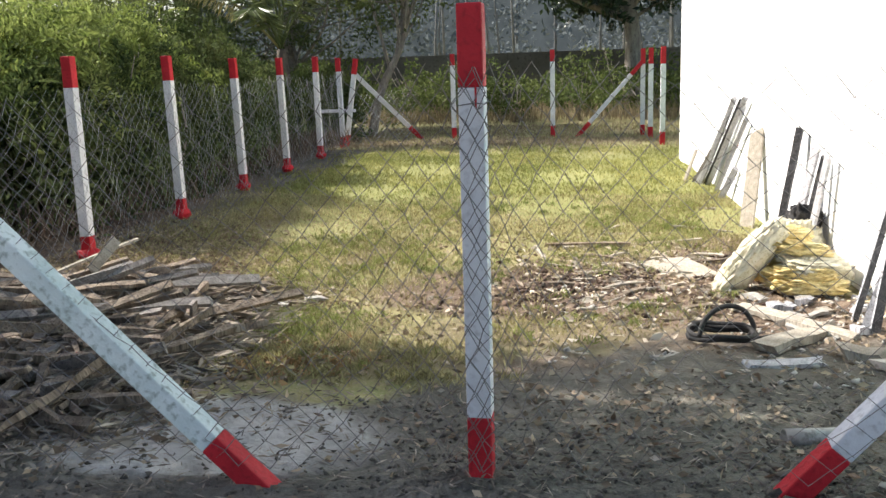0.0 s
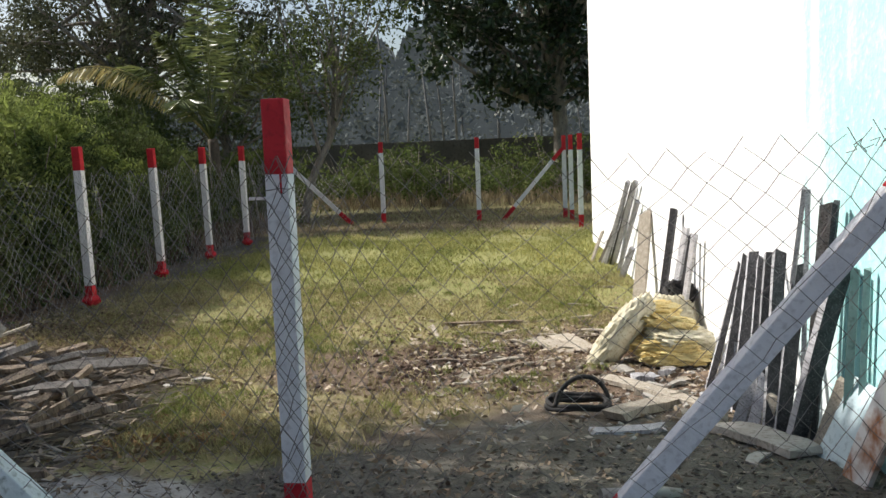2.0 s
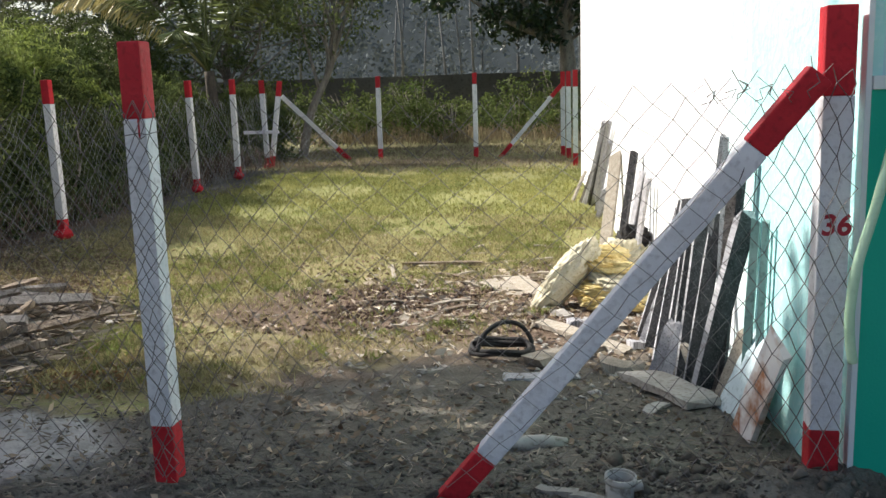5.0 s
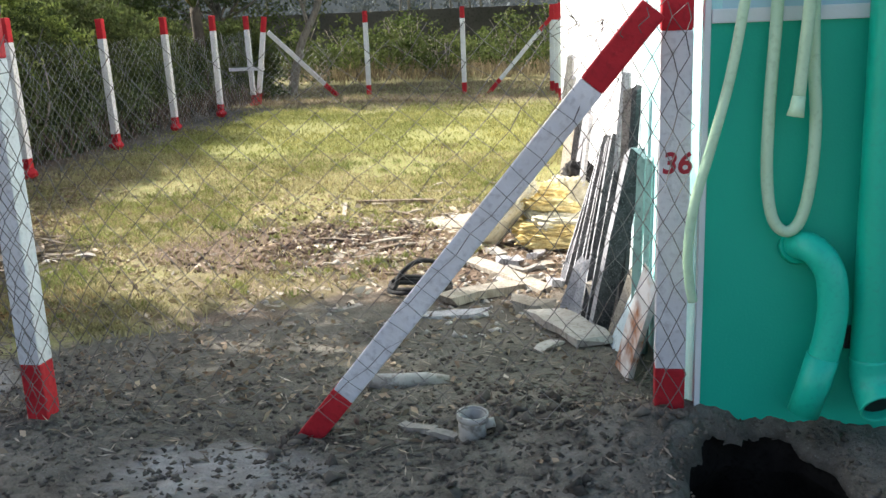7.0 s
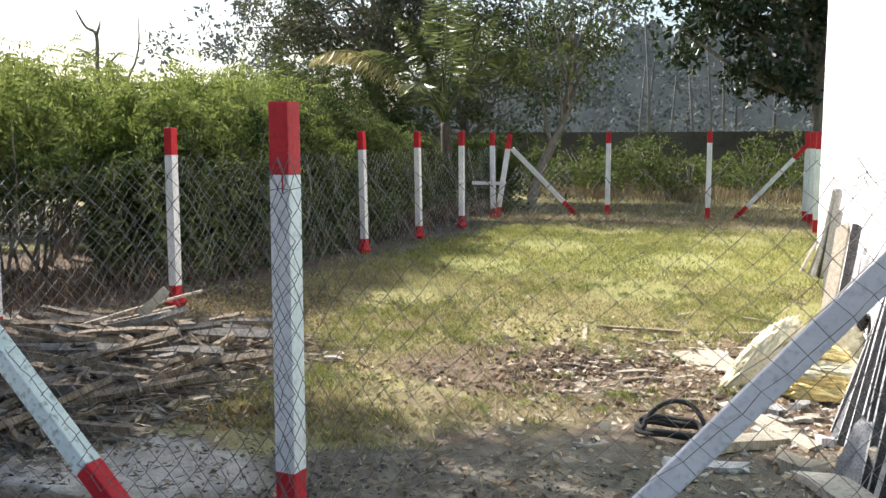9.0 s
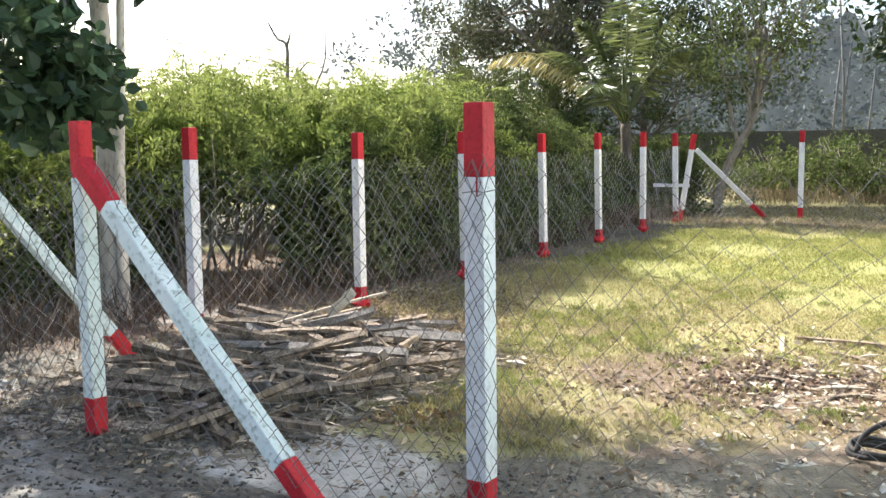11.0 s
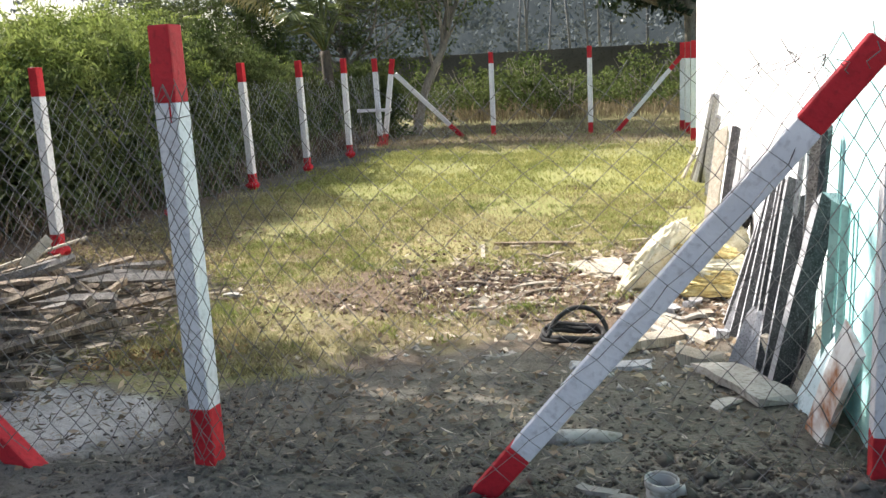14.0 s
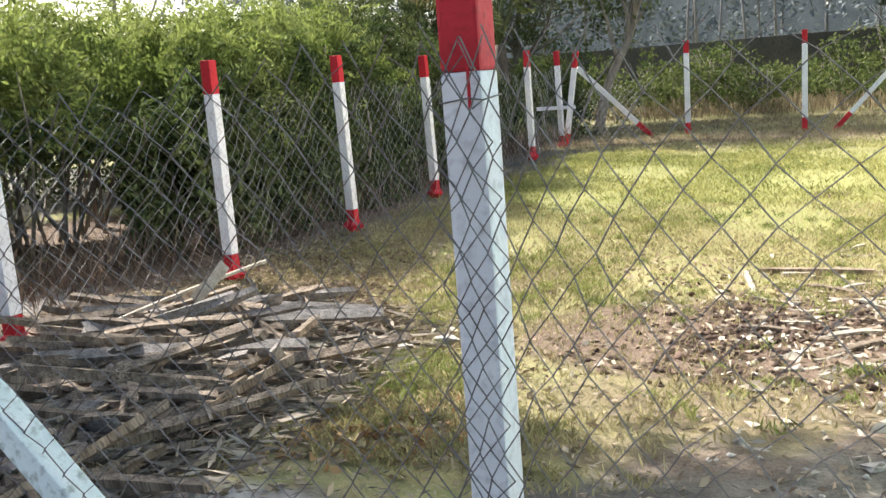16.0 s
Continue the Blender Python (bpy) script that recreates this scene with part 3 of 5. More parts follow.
wall_prism("wall_back", (FAR_CORNER[0] + 0.2, FAR_CORNER[1] - 0.006), (8.6, 10.4), 0.2, -0.4, 4.6, PLAIN_AQUA, "plain aqua back wall of the house", side=-1)
wall_prism("wall_east", (8.6, 0.3), (8.6, 10.4), 0.2, -0.4, 4.6, PLAIN_AQUA, "plain aqua end wall of the house", side=-1)
FX = 2.30
wall_prism("wall_front_lower", (FX, 0.10), (8.8, 0.10), 0.2, -0.07, 1.265, GREEN_WALL, "deep green painted lower front wall above the pit", side=1)
wall_prism("wall_front_middle", (FX, 0.104), (8.8, 0.104), 0.19, 1.305, 1.60, BLUE_WALL, "pale blue painted stripe of the front wall", side=1)
wall_prism("wall_front_upper", (FX, 0.10), (8.8, 0.10), 0.2, 1.64, 4.6, GREEN_WALL, "deep green painted upper front wall", side=1)
for k, z in enumerate((1.265, 1.60)):
    bm = box(bmesh.new(), (FX, 0.086, z), (8.8, 0.28, z + 0.04), 0.004)
    tagged(part("trim", bm, BAND_WHITE), "narrow white painted band across the green wall", "trim", kind="structure")
bm = box(bmesh.new(), (2.281, 0.094, -0.4), (FX - 0.001, 0.16, 4.6), 0.003)
tagged(part("trim", bm, BAND_WHITE), "pale corner edge of the house wall", "trim", kind="structure")
bm = box(bmesh.new(), (1.2, -0.1, 4.602), (9.0, 10.8, 4.75))
tagged(part("roof_slab", bm, OLD_WALL), "flat concrete roof slab of the house", "roof", kind="structure")


# ---------------- fence posts ----------------
W = 0.079


def post(label, x, y, z0, h=1.5, turn=0.0, lean=(0, 0), w=W, top=0.26, foot=0.20, body=None, group="fence posts", drip=0.0, footing=False):
    """A square concrete post, red at the head and at the foot."""
    ob = thing("fence_post", label, "post", group)
    k = w / 2
    sections = (("painted_foot", -0.2, foot, RED_PAINT, 1.0), ("shaft", foot, h - top, body or WHITE_PAINT, 0.985), ("painted_head", h - top, h, RED_PAINT, 0.99))
    f = 1.0
    for nm, a, b, m, tp in sections:
        r = k * f
        bm = box(bmesh.new(), (-r, -r, a), (r, r, b), 0.007 if nm != "shaft" else 0.006, tp)
        p = part(nm, bm, m, ob)
        f *= tp
    if drip:
        part("painted_drip", box(bmesh.new(), (drip, -k * 0.985 - 0.0025, h - top - rnd.uniform(0.05, 0.09)), (drip + 0.006, -k * 0.985 + 0.001, h - top + 0.01), 0.001), RED_PAINT, ob, "thin run of red paint")
    if footing:
        bm = bmesh.new()
        bmesh.ops.create_icosphere(bm, subdivisions=2, radius=1.0)
        for v in bm.verts:
            q = 1 + 0.35 * noise.noise(v.co * 1.7 + Vector((x * 5, y * 3, 0)))
            v.co = Vector((v.co.x * 0.085 * q, v.co.y * 0.085 * q, v.co.z * 0.055 * q))
        part("footing", bm, RED_PAINT, ob, "lumpy red-splashed concrete footing")
    ob.matrix_world = pose(x, y, z0, lean[0], lean[1], turn)
    return ob


def brace(label, a, b, w=W, body=None, red_top=True, red_foot=True):
    """A slanting strut from its foot a to its head b."""
    ob = thing("fence_brace", label, "strut", "fence struts")
    a, b = Vector(a), Vector(b)
    L = (b - a).length
    t0, t1 = (0.30 if red_foot else 0.0), (L - 0.27 if red_top else L)
    k = w / 2
    if red_foot:
        part("painted_foot", box(bmesh.new(), (-k, -k, -0.04), (k, k, t0), 0.007), RED_PAINT, ob)
    part("shaft", box(bmesh.new(), (-k * 0.99, -k * 0.99, t0), (k * 0.99, k * 0.99, t1), 0.006), body or WHITE_PAINT, ob)
    if red_top:
        part("painted_head", box(bmesh.new(), (-k, -k, t1), (k, k, L), 0.007), RED_PAINT, ob)
    d = (b - a).normalized()
    side = Vector((0, 1, 0))
    if abs(d.y) > 0.6:
        side = Vector((1, 0, 0))
    side = (side - d * side.dot(d)).normalized()
    m = Matrix((side.cross(d), side, d)).transposed().to_4x4()
    m.translation = a
    ob.matrix_world = m
    return ob


P1 = post("square concrete fence post, white with red head and foot", W / 2, W / 2, 0.0, h=1.485, top=0.245, drip=0.012)
k, z = W / 2 + 0.0022, 1.19
loop = [(k, -k, z), (k, k, z + 0.006), (-k, k, z + 0.004), (-k, -k, z - 0.003), (k * 0.3, -k - 0.001, z + 0.004), (k, -k, z), (k * 0.6, -k - 0.012, z - 0.014)]
part("tie_wire", tube(bmesh.new(), loop, 0.0017, 5), WIRE, P1, "twisted galvanised tie wire")
POST36 = post("white and red concrete corner post beside the green wall", 2.165 + W / 2, 0.08 + W / 2, 0.02, h=1.49, w=0.092)
txt = bpy.data.curves.new("painted_number", "FONT")
txt.body, txt.size, txt.extrude, txt.align_x, txt.align_y = "36", 0.088, 0.0012, "CENTER", "CENTER"
txt.offset, txt.shear = 0.0022, 0.12
tmp = bpy.data.objects.new("painted_number", txt)
scene.collection.objects.link(tmp)
me = bpy.data.meshes.new_from_object(tmp.evaluated_get(bpy.context.evaluated_depsgraph_get()))
bpy.data.objects.remove(tmp)
me.transform(Matrix.Translation((0.006, -0.0462, 0.845)) @ Matrix.Rotation(math.radians(90), 4, "X"))
me.materials.clear()
me.materials.append(RED_MARK)
mark = new("painted_number", me)
mark.parent = POST36
tagged(mark, "red brush-painted number on the post")
KP = post("old white concrete post with a strut at its head", -2.15 + 0.038, -0.045 + 0.038, -0.02, w=0.076, body=OLD_PAINT)
CP = post("old white concrete corner post among the bushes", -3.57, 0.10, -0.02, w=0.09, body=OLD_PAINT)
brace("white concrete strut with red ends leaning on the corner post", (0.955, 0.10, -0.13), (2.135, 0.025, 1.315))
brace("pale concrete strut with red ends leaning on the old post", (-0.655, 0.0, -0.12), (-2.04, -0.06, 1.29), body=OLD_PAINT)
brace("old pale concrete strut under the bushes", (-3.49, 1.24, -0.08), (-3.54, 0.15, 1.33), body=OLD_PAINT)
LEFT = [("A", -3.48, 1.75, 0.03), ("B", -3.41, 3.49, 0.0), ("C", -3.53, 5.32, 0.02), ("D", -3.73, 7.36, 0.01), ("E", -3.795, 9.06, 0.025), ("F", -3.848, 10.73, 0.045), ("G", -3.996, 12.5, 0.04)]
for n, x, y, z in LEFT:
    post("white concrete post of the bush-side fence, red ends", x, y, z, h=1.465, top=0.225, foot=0.14, lean=(rnd.uniform(-0.6, 0.6), rnd.uniform(-1.2, 0.3)), footing=True)
post("leaning white concrete post at the fence corner", -4.0, 12.7, 0.0, lean=(0, 9))
post("white concrete post of the far fence, red ends", -2.28, 13.80, 0.07, h=1.45, top=0.20, foot=0.14)
post("white concrete post of the far fence, red ends", -0.49, 13.65, 0.08, h=1.45, top=0.20, foot=0.14)
post("white concrete post beside the end of the house", 1.30, 12.0, 0.0)
post("white concrete post beside the end of the house", 1.17, 13.2, 0.0)
post("white concrete post beside the end of the house", 1.06, 13.75, 0.0)
brace("thin white strut of the far fence", (-0.05, 13.68, 0.03), (1.04, 13.72, 1.27), w=0.07)
brace("thin white strut of the far fence", (-2.92, 13.9, 0.03), (-3.98, 13.4, 1.22), w=0.075, red_top=False)


# ---------------- chain link ----------------
def chain_link(label, a, b, top, bulge, seed, a_step=0.061, z_step=0.060, r=0.0021, slack=0.008, wire=None, squeeze=0.0):
    """Woven zigzag wires between two posts, in one plane with slack."""
    rs = random.Random(seed)
    a, b = Vector(a), Vector(b)
    L = (b - a).xy.length
    d = (b - a).normalized()
    n = Vector((-d.y, d.x, 0))
    cols, rows = int(L / a_step), int(top / z_step)
    ph = [rs.uniform(0, 6.3) for _ in range(6)]

    def place(u, z, q):
        s = u / L
        w = slack * (math.sin(7 * u + ph[0]) * math.cos(5 * z + ph[1]) + 0.6 * math.sin(13 * u + ph[2] + 6 * z))
        sag = 0.03 * math.sin(3.5 * u + ph[3]) * z / top - 0.025 * math.sin(math.pi * s) * z / top
        p = a + d * (u + 0.6 * slack * math.sin(9 * z + 4 * u + ph[4]))
        return p + n * (bulge(s) + w + q) + Vector((0, 0, z + sag))

    node = {(i, k): (rs.gauss(0, 0.0045), rs.gauss(0, 0.0045)) for i in range(cols + 2) for k in range(rows + 2)}
    vs, fs = [], []
    for i in range(cols):
        pts = []
        tip = rs.uniform(-0.02, 0.03)
        for k in range(rows + 1):
            s = (i + (k + i) % 2) / cols
            u = L * (s - squeeze * math.sin(2 * math.pi * s) / (2 * math.pi))
            q = r * (1 if (k + i) % 2 else -1)
            z = k * z_step + 0.01 + (tip if k == rows else 0)
            p = place(u, z, q)
            pts.append(p + d * node[(i + (k + i) % 2, k)][0] + Vector((0, 0, node[(i + (k + i) % 2, k)][1])))
        base = len(vs)
        for k, p in enumerate(pts):
            for j in range(3):
                ang = 2.09 * j + 0.5
                vs.append(p + d * r * math.cos(ang) + n * r * math.sin(ang))
        for k in range(len(pts) - 1):
            for j in range(3):
                q0, q1 = base + 3 * k + j, base + 3 * k + (j + 1) % 3
                fs.append((q0, q1, q1 + 3, q0 + 3))
    ob = sheet("chain_link_panel", [tuple(v) for v in vs], fs, wire or WIRE)
    return tagged(ob, label, "wire fence", "wire panels", kind="stuff")


NEAR = "sagging rusty galvanised chain-link panel across the front"
chain_link(NEAR, (-2.14, -0.075, 0.0), (0.10, -0.020, 0.02), 1.25, lambda s: 0.0, 1, a_step=0.047, z_step=0.052, slack=0.012, squeeze=0.2)
chain_link(NEAR, (-0.01, -0.026, 0.02), (2.25, 0.038, 0.06), 1.25, lambda s: -0.075 * math.sin(math.pi * min(1, s * 1.02)), 2, a_step=0.044, z_step=0.052, r=0.0019, slack=0.014, squeeze=0.38)
chain_link(NEAR, (-3.57, 0.04, 0.0), (-2.14, -0.075, 0.0), 1.25, lambda s: 0.0, 3)
prev = (-3.52, 0.10, -0.02)
for k, (n, x, y, z) in enumerate(LEFT):
    chain_link("grey chain-link panel in front of the bushes", prev, (x + 0.05, y, z), 1.2, lambda s: 0.0, 10 + k, r=0.0014, slack=0.02, wire=WIRE_LIGHT)
    prev = (x + 0.05, y, z)
# loose curled wire ends at the head of the corner post
bm = bmesh.new()
for k in range(7):
    p = Vector((1.80 + 0.05 * k, -0.03, 1.24 + rnd.uniform(-0.01, 0.02)))
    pts = [p]
    turn = rnd.choice((-1, 1))
    for j in range(rnd.randint(3, 5)):
        turn = -turn
        p = p + Vector((0.019 * turn + rnd.uniform(-0.012, 0.02), rnd.uniform(-0.02, 0.02), rnd.uniform(0.004, 0.028) * (1 if j < 3 else -1)))
        pts.append(p)
    tube(bm, pts, 0.0018, 4)
tagged(part("loose_wire", bm, WIRE), "curled loose wire ends above the fence panel", "wire", kind="stuff")
chain_link("slack chain-link panel at the far corner", (-3.95, 12.75, 0.0), (-2.95, 13.75, 0.0), 0.95, lambda s: 0.0, 31, slack=0.05, wire=WIRE_LIGHT)
bm = box(bmesh.new(), (-4.35, 12.36, 0.60), (-3.72, 12.40, 0.655), 0.004)
tagged(part("fence_rail", bm, WHITE_PAINT), "short white rail tied to the corner posts", "rail")


# ---------------- plants ----------------
def sphere_dirs(rs, n):
    v = rs.normal(size=(n, 3))
    return v / np.linalg.norm(v, axis=1, keepdims=True)


def clump_leaves(rs, clumps, per, size, droop=0.2):
    """Leaf centres and directions round clump centres with radii."""
    cs, ax = [], []
    for (c, r) in clumps:
        d = sphere_dirs(rs, per)
        rad = r * rs.uniform(0.25, 1.0, per) ** 0.6
        p = np.array(c) + d * rad[:, None] * np.array([1, 1, 0.75])
        a = d + 0.8 * rs.normal(size=(per, 3))
        a[:, 2] -= droop
        cs.append(p), ax.append(a)
    return np.concatenate(cs), np.concatenate(ax)


def tree(name, label, base, trunk_line, trunk_r, blobs, n_clump, clump_r, per, leaf, material, seed, limbs=14, bark=None, broad=0.42):
    """A tapered trunk with limbs, and a crown of many leaf clumps inside rough lobes."""
    rs = np.random.RandomState(seed)
    ob = thing(name, label, "tree", "", Matrix.Translation(base))
    bm = bmesh.new()
    line = curve_points(trunk_line, 5)
    tube(bm, line, [trunk_r * (1 - 0.65 * i / (len(line) - 1)) for i in range(len(line))], 9)
    clumps = []
    weights = np.array([max(b[1][0] * b[1][1] * b[1][2], 0.35) for b in blobs])
    for k in range(n_clump):
        c, r = blobs[rs.choice(len(blobs), p=weights / weights.sum())]
        d = sphere_dirs(rs, 1)[0] * rs.uniform(0.35, 1.0) ** 0.5
        clumps.append((np.array(c) + d * np.array(r), clump_r * rs.uniform(0.6, 1.3)))
    for k in range(limbs):
        c = Vector(clumps[k % len(clumps)][0])
        s = line[int(len(line) * rs.uniform(0.45, 0.95))]
        mid = (s + c) / 2 + Vector(rs.normal(size=3) * 0.12)
        r0 = trunk_r * rs.uniform(0.25, 0.45)
        tube(bm, curve_points([s, mid, c], 4), [r0 * (1 - 0.8 * i / 8) for i in range(9)], 6)
    part("trunk", bm, bark or BARK, ob)
    p, a = clump_leaves(rs, clumps, per, leaf)
    lens = leaf * rs.uniform(0.6, 1.3, len(p))
    (round_leaves if broad > 0.6 else leaves)("crown", p, a, lens, lens * broad, material, ob, seed)
    return ob


def bush(label, x, y, z, rx, ry, h, seed, n_sprig=1900, material=None, low=0.03):
    """A spreading bush: many thin stems and feathery sprigs of small leaflets, sparser below, where a darker leaf copy
    carries the shade.
    """
    rs = np.random.RandomState(seed)
    ob = thing("bush", label, "bush", "bushes behind the fence", Matrix.Translation((x, y, z)))
    bm = bmesh.new()
    for k in range(16):
        a, q = rs.uniform(0, 6.28), rs.uniform(0.3, 0.95)
        tip = Vector((rx * q * math.cos(a), ry * q * math.sin(a), h * rs.uniform(0.55, 0.95)))
        s = Vector((rx * 0.35 * math.cos(a), ry * 0.35 * math.sin(a), 0))
        tube(bm, curve_points([s, (s + tip) / 2 + Vector(rs.normal(size=3) * 0.15), tip], 4), [0.022 * (1 - 0.8 * i / 8) for i in range(9)], 5)
    tagged(part("stem_tangle", bm, BARK, ob), kind="stuff")

    def sprigs(n, lo, hi, shell):
        th = rs.uniform(0, 2 * np.pi, n)
        cz = rs.uniform(lo, hi, n)
        prof = np.sqrt(np.clip(1 - (np.clip(cz - 0.45, 0, 1) / 0.58) ** 2, 0.02, 1)) * (1 + 0.16 * np.sin(5 * th + seed) + 0.12 * np.sin(9 * th + 6 * cz))
        rad = prof * rs.uniform(shell, 1.0, n) ** 0.5
        top = 1 + 0.10 * np.sin(3 * th + seed) + 0.08 * rs.normal(size=n)
        c = np.stack([rx * rad * np.cos(th), ry * rad * np.sin(th), h * cz * top], -1)
        d = np.stack([np.cos(th), np.sin(th), rs.uniform(-0.25, 0.35, n)], -1) + np.array([0.6, 0.6, 0.25]) * rs.normal(size=(n, 3))
        d /= np.linalg.norm(d, axis=1, keepdims=True)
        return c, d

    def feather(c, d, k, span, leaf):
        P, A = [], []
        side = np.cross(d, rs.normal(size=d.shape))
        side /= np.linalg.norm(side, axis=1, keepdims=True)
        for j in range(k):
            t = (j // 2) / (k / 2) - 0.5
            sg = 1 if j % 2 else -1
            dro = np.array([0, 0, -0.06]) * (t + 0.5) ** 2
            P.append(c + d * t * span + side * sg * leaf * 0.5 + dro)
            A.append(side * sg + d * 0.45 + 0.25 * rs.normal(size=d.shape))
        return np.concatenate(P), np.concatenate(A)

    here = np.array([x, y, z])
    c, d = sprigs(n_sprig, 0.5, 1.0, 0.35)
    ok = clearing(c + here)
    c, d = c[ok], d[ok]
    p, a = feather(c, d, 12, 0.26, 0.062)
    leaves("foliage", p, a, 0.07 * rs.uniform(0.7, 1.3, len(p)), 0.026, material or LEAF_BUSH, ob, seed)
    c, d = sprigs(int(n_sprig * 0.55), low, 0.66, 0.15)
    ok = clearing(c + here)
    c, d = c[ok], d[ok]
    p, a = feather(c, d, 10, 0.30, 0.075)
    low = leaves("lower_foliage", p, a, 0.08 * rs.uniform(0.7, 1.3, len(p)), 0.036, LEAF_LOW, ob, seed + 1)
    tagged(low, "lower leaves in a darker copy of the leaf colour, shade painted in")
    return ob


def clearing(p):
    """False inside the low opening in the bushes and the gap that the sun comes through."""
    a, b = np.array([-5.3, 3.6]), np.array([-8.5, 6.8])
    t = np.clip(((p[:, :2] - a) @ (b - a)) / ((b - a) @ (b - a)), 0, 1)
    d = np.linalg.norm(p[:, :2] - a - t[:, None] * (b - a), axis=1)
    s = np.array(to_sun)
    q = p - np.array([-6.9, 5.2, 0.0])
    off = np.linalg.norm(q - (q @ s)[:, None] * s, axis=1)
    return ~((d < 0.65) & (p[:, 2] < 0.8)) & ~(off < 0.6)


BUSH = "dense feathery light-green bush with dark tangled stems"
for k, (x, y, rx, ry, h) in enumerate(((-6.35, 4.2, 1.25, 1.2, 1.9), (-7.3, 2.6, 1.7, 1.5, 1.9), (-5.25, 5.6, 1.15, 1.2, 1.95), (-5.2, 7.0, 1.1, 1.2, 2.0), (-5.3, 8.5, 1.15, 1.2, 1.95),
                                       (-7.0, 5.0, 1.6, 1.6, 2.15), (-7.2, 7.6, 1.8, 1.8, 2.25), (-5.4, 10.1, 1.1, 1.2, 1.65), (-7.6, 10.4, 1.8, 1.9, 2.3), (-5.5, 11.6, 0.95, 1.1, 1.5), (-8.8, 3.4, 1.8, 2.0, 2.5), (-5.9, 0.2, 1.2, 1.3, 1.6), (-9.5, 6.2, 1.9, 2.0, 2.5), (-10.2, 9.0, 2.0, 2.0, 2.6), (-9.4, 12.2, 1.9, 1.9, 2.5), (-10.8, 1.2, 2.0, 2.2, 2.3), (-6.6, 13.2, 1.2, 1.0, 1.45), (-8.2, 0.4, 1.6, 1.6, 2.0), (-5.0, 14.2, 0.8, 0.8, 1.35), (-8.3, 14.8, 1.7, 1.5, 3.0), (-10.6, 15.3, 1.8, 1.6, 3.1), (-4.72, 5.1, 0.75, 1.1, 1.45), (-4.65, 6.7, 0.7, 1.1, 1.5), (-4.75, 8.4, 0.7, 1.1, 1.4))):
    # The last three bushes take the darker olive leaf to carry the fence-side shade.
    bush(BUSH, x, y, -0.05, rx, ry, h * 0.935, 40 + k, low=0.03, material=LEAF_TREE if k in (4, 7, 9, 18, 19, 20, 21, 22, 23) else LEAF_BUSH)

# the two-stemmed broad-leaved tree beside the old post
# Its upper crown lobes stay unseen, set to shade the soil and upper wall.
tree("tree", "two-stemmed broad-leaved tree shading the front fence", (-5.04, 2.05, -0.05),
     [(0.17, 0, -0.1), (0.16, 0.02, 1.2), (0.13, 0.05, 2.1), (0.1, 0.0, 4.2), (0.1, 0, 6.4), (0.15, 0, 8.7)], 0.105,
     [((-0.4, -0.4, 3.4), (1.5, 1.2, 0.9)), ((0.5, -0.2, 4.6), (1.7, 1.6, 1.2)), ((0.1, -0.45, 5.45), (1.8, 1.4, 0.7)), ((0.2, 0.1, 9.1), (1.2, 1.3, 0.7)), ((0.75, -1.05, 2.6), (0.95, 0.75, 0.45)), ((0.55, -0.9, 2.15), (0.5, 0.4, 0.35)), ((0.95, -0.9, 1.85), (0.22, 0.2, 0.3))],
     270, 0.42, 42, 0.14, LEAF_BROAD, 5, limbs=26, bark=BARK_PALE, broad=0.78)
bm = tube(bmesh.new(), curve_points([(-4.74, 2.06, -0.15), (-4.71, 2.06, 1.2), (-4.65, 2.08, 2.1), (-4.58, 2.10, 3.6)], 5), [0.052 * (1 - 0.5 * i / 15) for i in range(16)], 8)
tagged(part("sapling_stem", bm, BARK_PALE), "slim bare grey tree stem beside the larger trunk", "tree")
tree("tree", "thin leaning tree with sparse olive leaves at the fence corner", (-3.9, 14.6, 0),
     [(-0.15, 0, -0.1), (0.1, 0, 0.9), (0.55, 0.1, 1.9), (0.7, 0.1, 3.4)], 0.10,
     [((0.3, 0, 3.0), (1.3, 1.0, 0.9)), ((0.9, 0.2, 4.0), (1.2, 1.0, 1.0)), ((0.2, 0.2, 5.0), (1.2, 1.0, 0.8))], 170, 0.36, 40, 0.10, LEAF_TREE, 8, limbs=24)
tree("tree", "tall dark-leaved tree behind the bushes", (-9.0, 17.2, 0),
     [(0, 0, -0.1), (0.1, 0, 2.0), (0.3, 0.1, 4.0), (0.2, 0.1, 6.0)], 0.2,
     [((-0.3, 0, 4.6), (2.4, 2.0, 1.5)), ((1.9, -0.3, 4.4), (2.0, 1.6, 1.5)), ((0.6, 0.2, 6.4), (2.4, 2.0, 1.2)), ((3.2, 0.4, 3.4), (1.4, 1.2, 1.2)), ((-1.8, 0, 3.5), (1.5, 1.3, 0.9)), ((-2.3, 0, 4.8), (1.5, 1.3, 1.3))], 520, 0.42, 62, 0.11, LEAF_GREY, 9, limbs=60)
tree("mango_tree", "large dark glossy-leaved tree in front of the far wall", (1.0, 19.5, 0.05),
     [(0, 0, -0.1), (0.05, 0, 1.6), (-0.1, 0.1, 3.0), (-0.3, 0.1, 5.0)], 0.24,
     [((-1.9, -0.3, 3.5), (1.5, 1.5, 1.4)), ((-0.4, -0.2, 3.3), (1.6, 1.6, 1.2)), ((-1.2, 0, 5.2), (2.6, 2.2, 1.6)), ((1.2, 0, 4.2), (1.8, 1.8, 1.7)), ((-0.4, 0, 6.6), (2.6, 2.2, 1.4))], 330, 0.5, 60, 0.20, LEAF_DARK, 11, limbs=40)


def palm(label, base, h, fronds, seed, material, thick=0.13, bark=None, leaflet=0.5):
    """Fronds as (direction, rise, length, droop, dry)."""
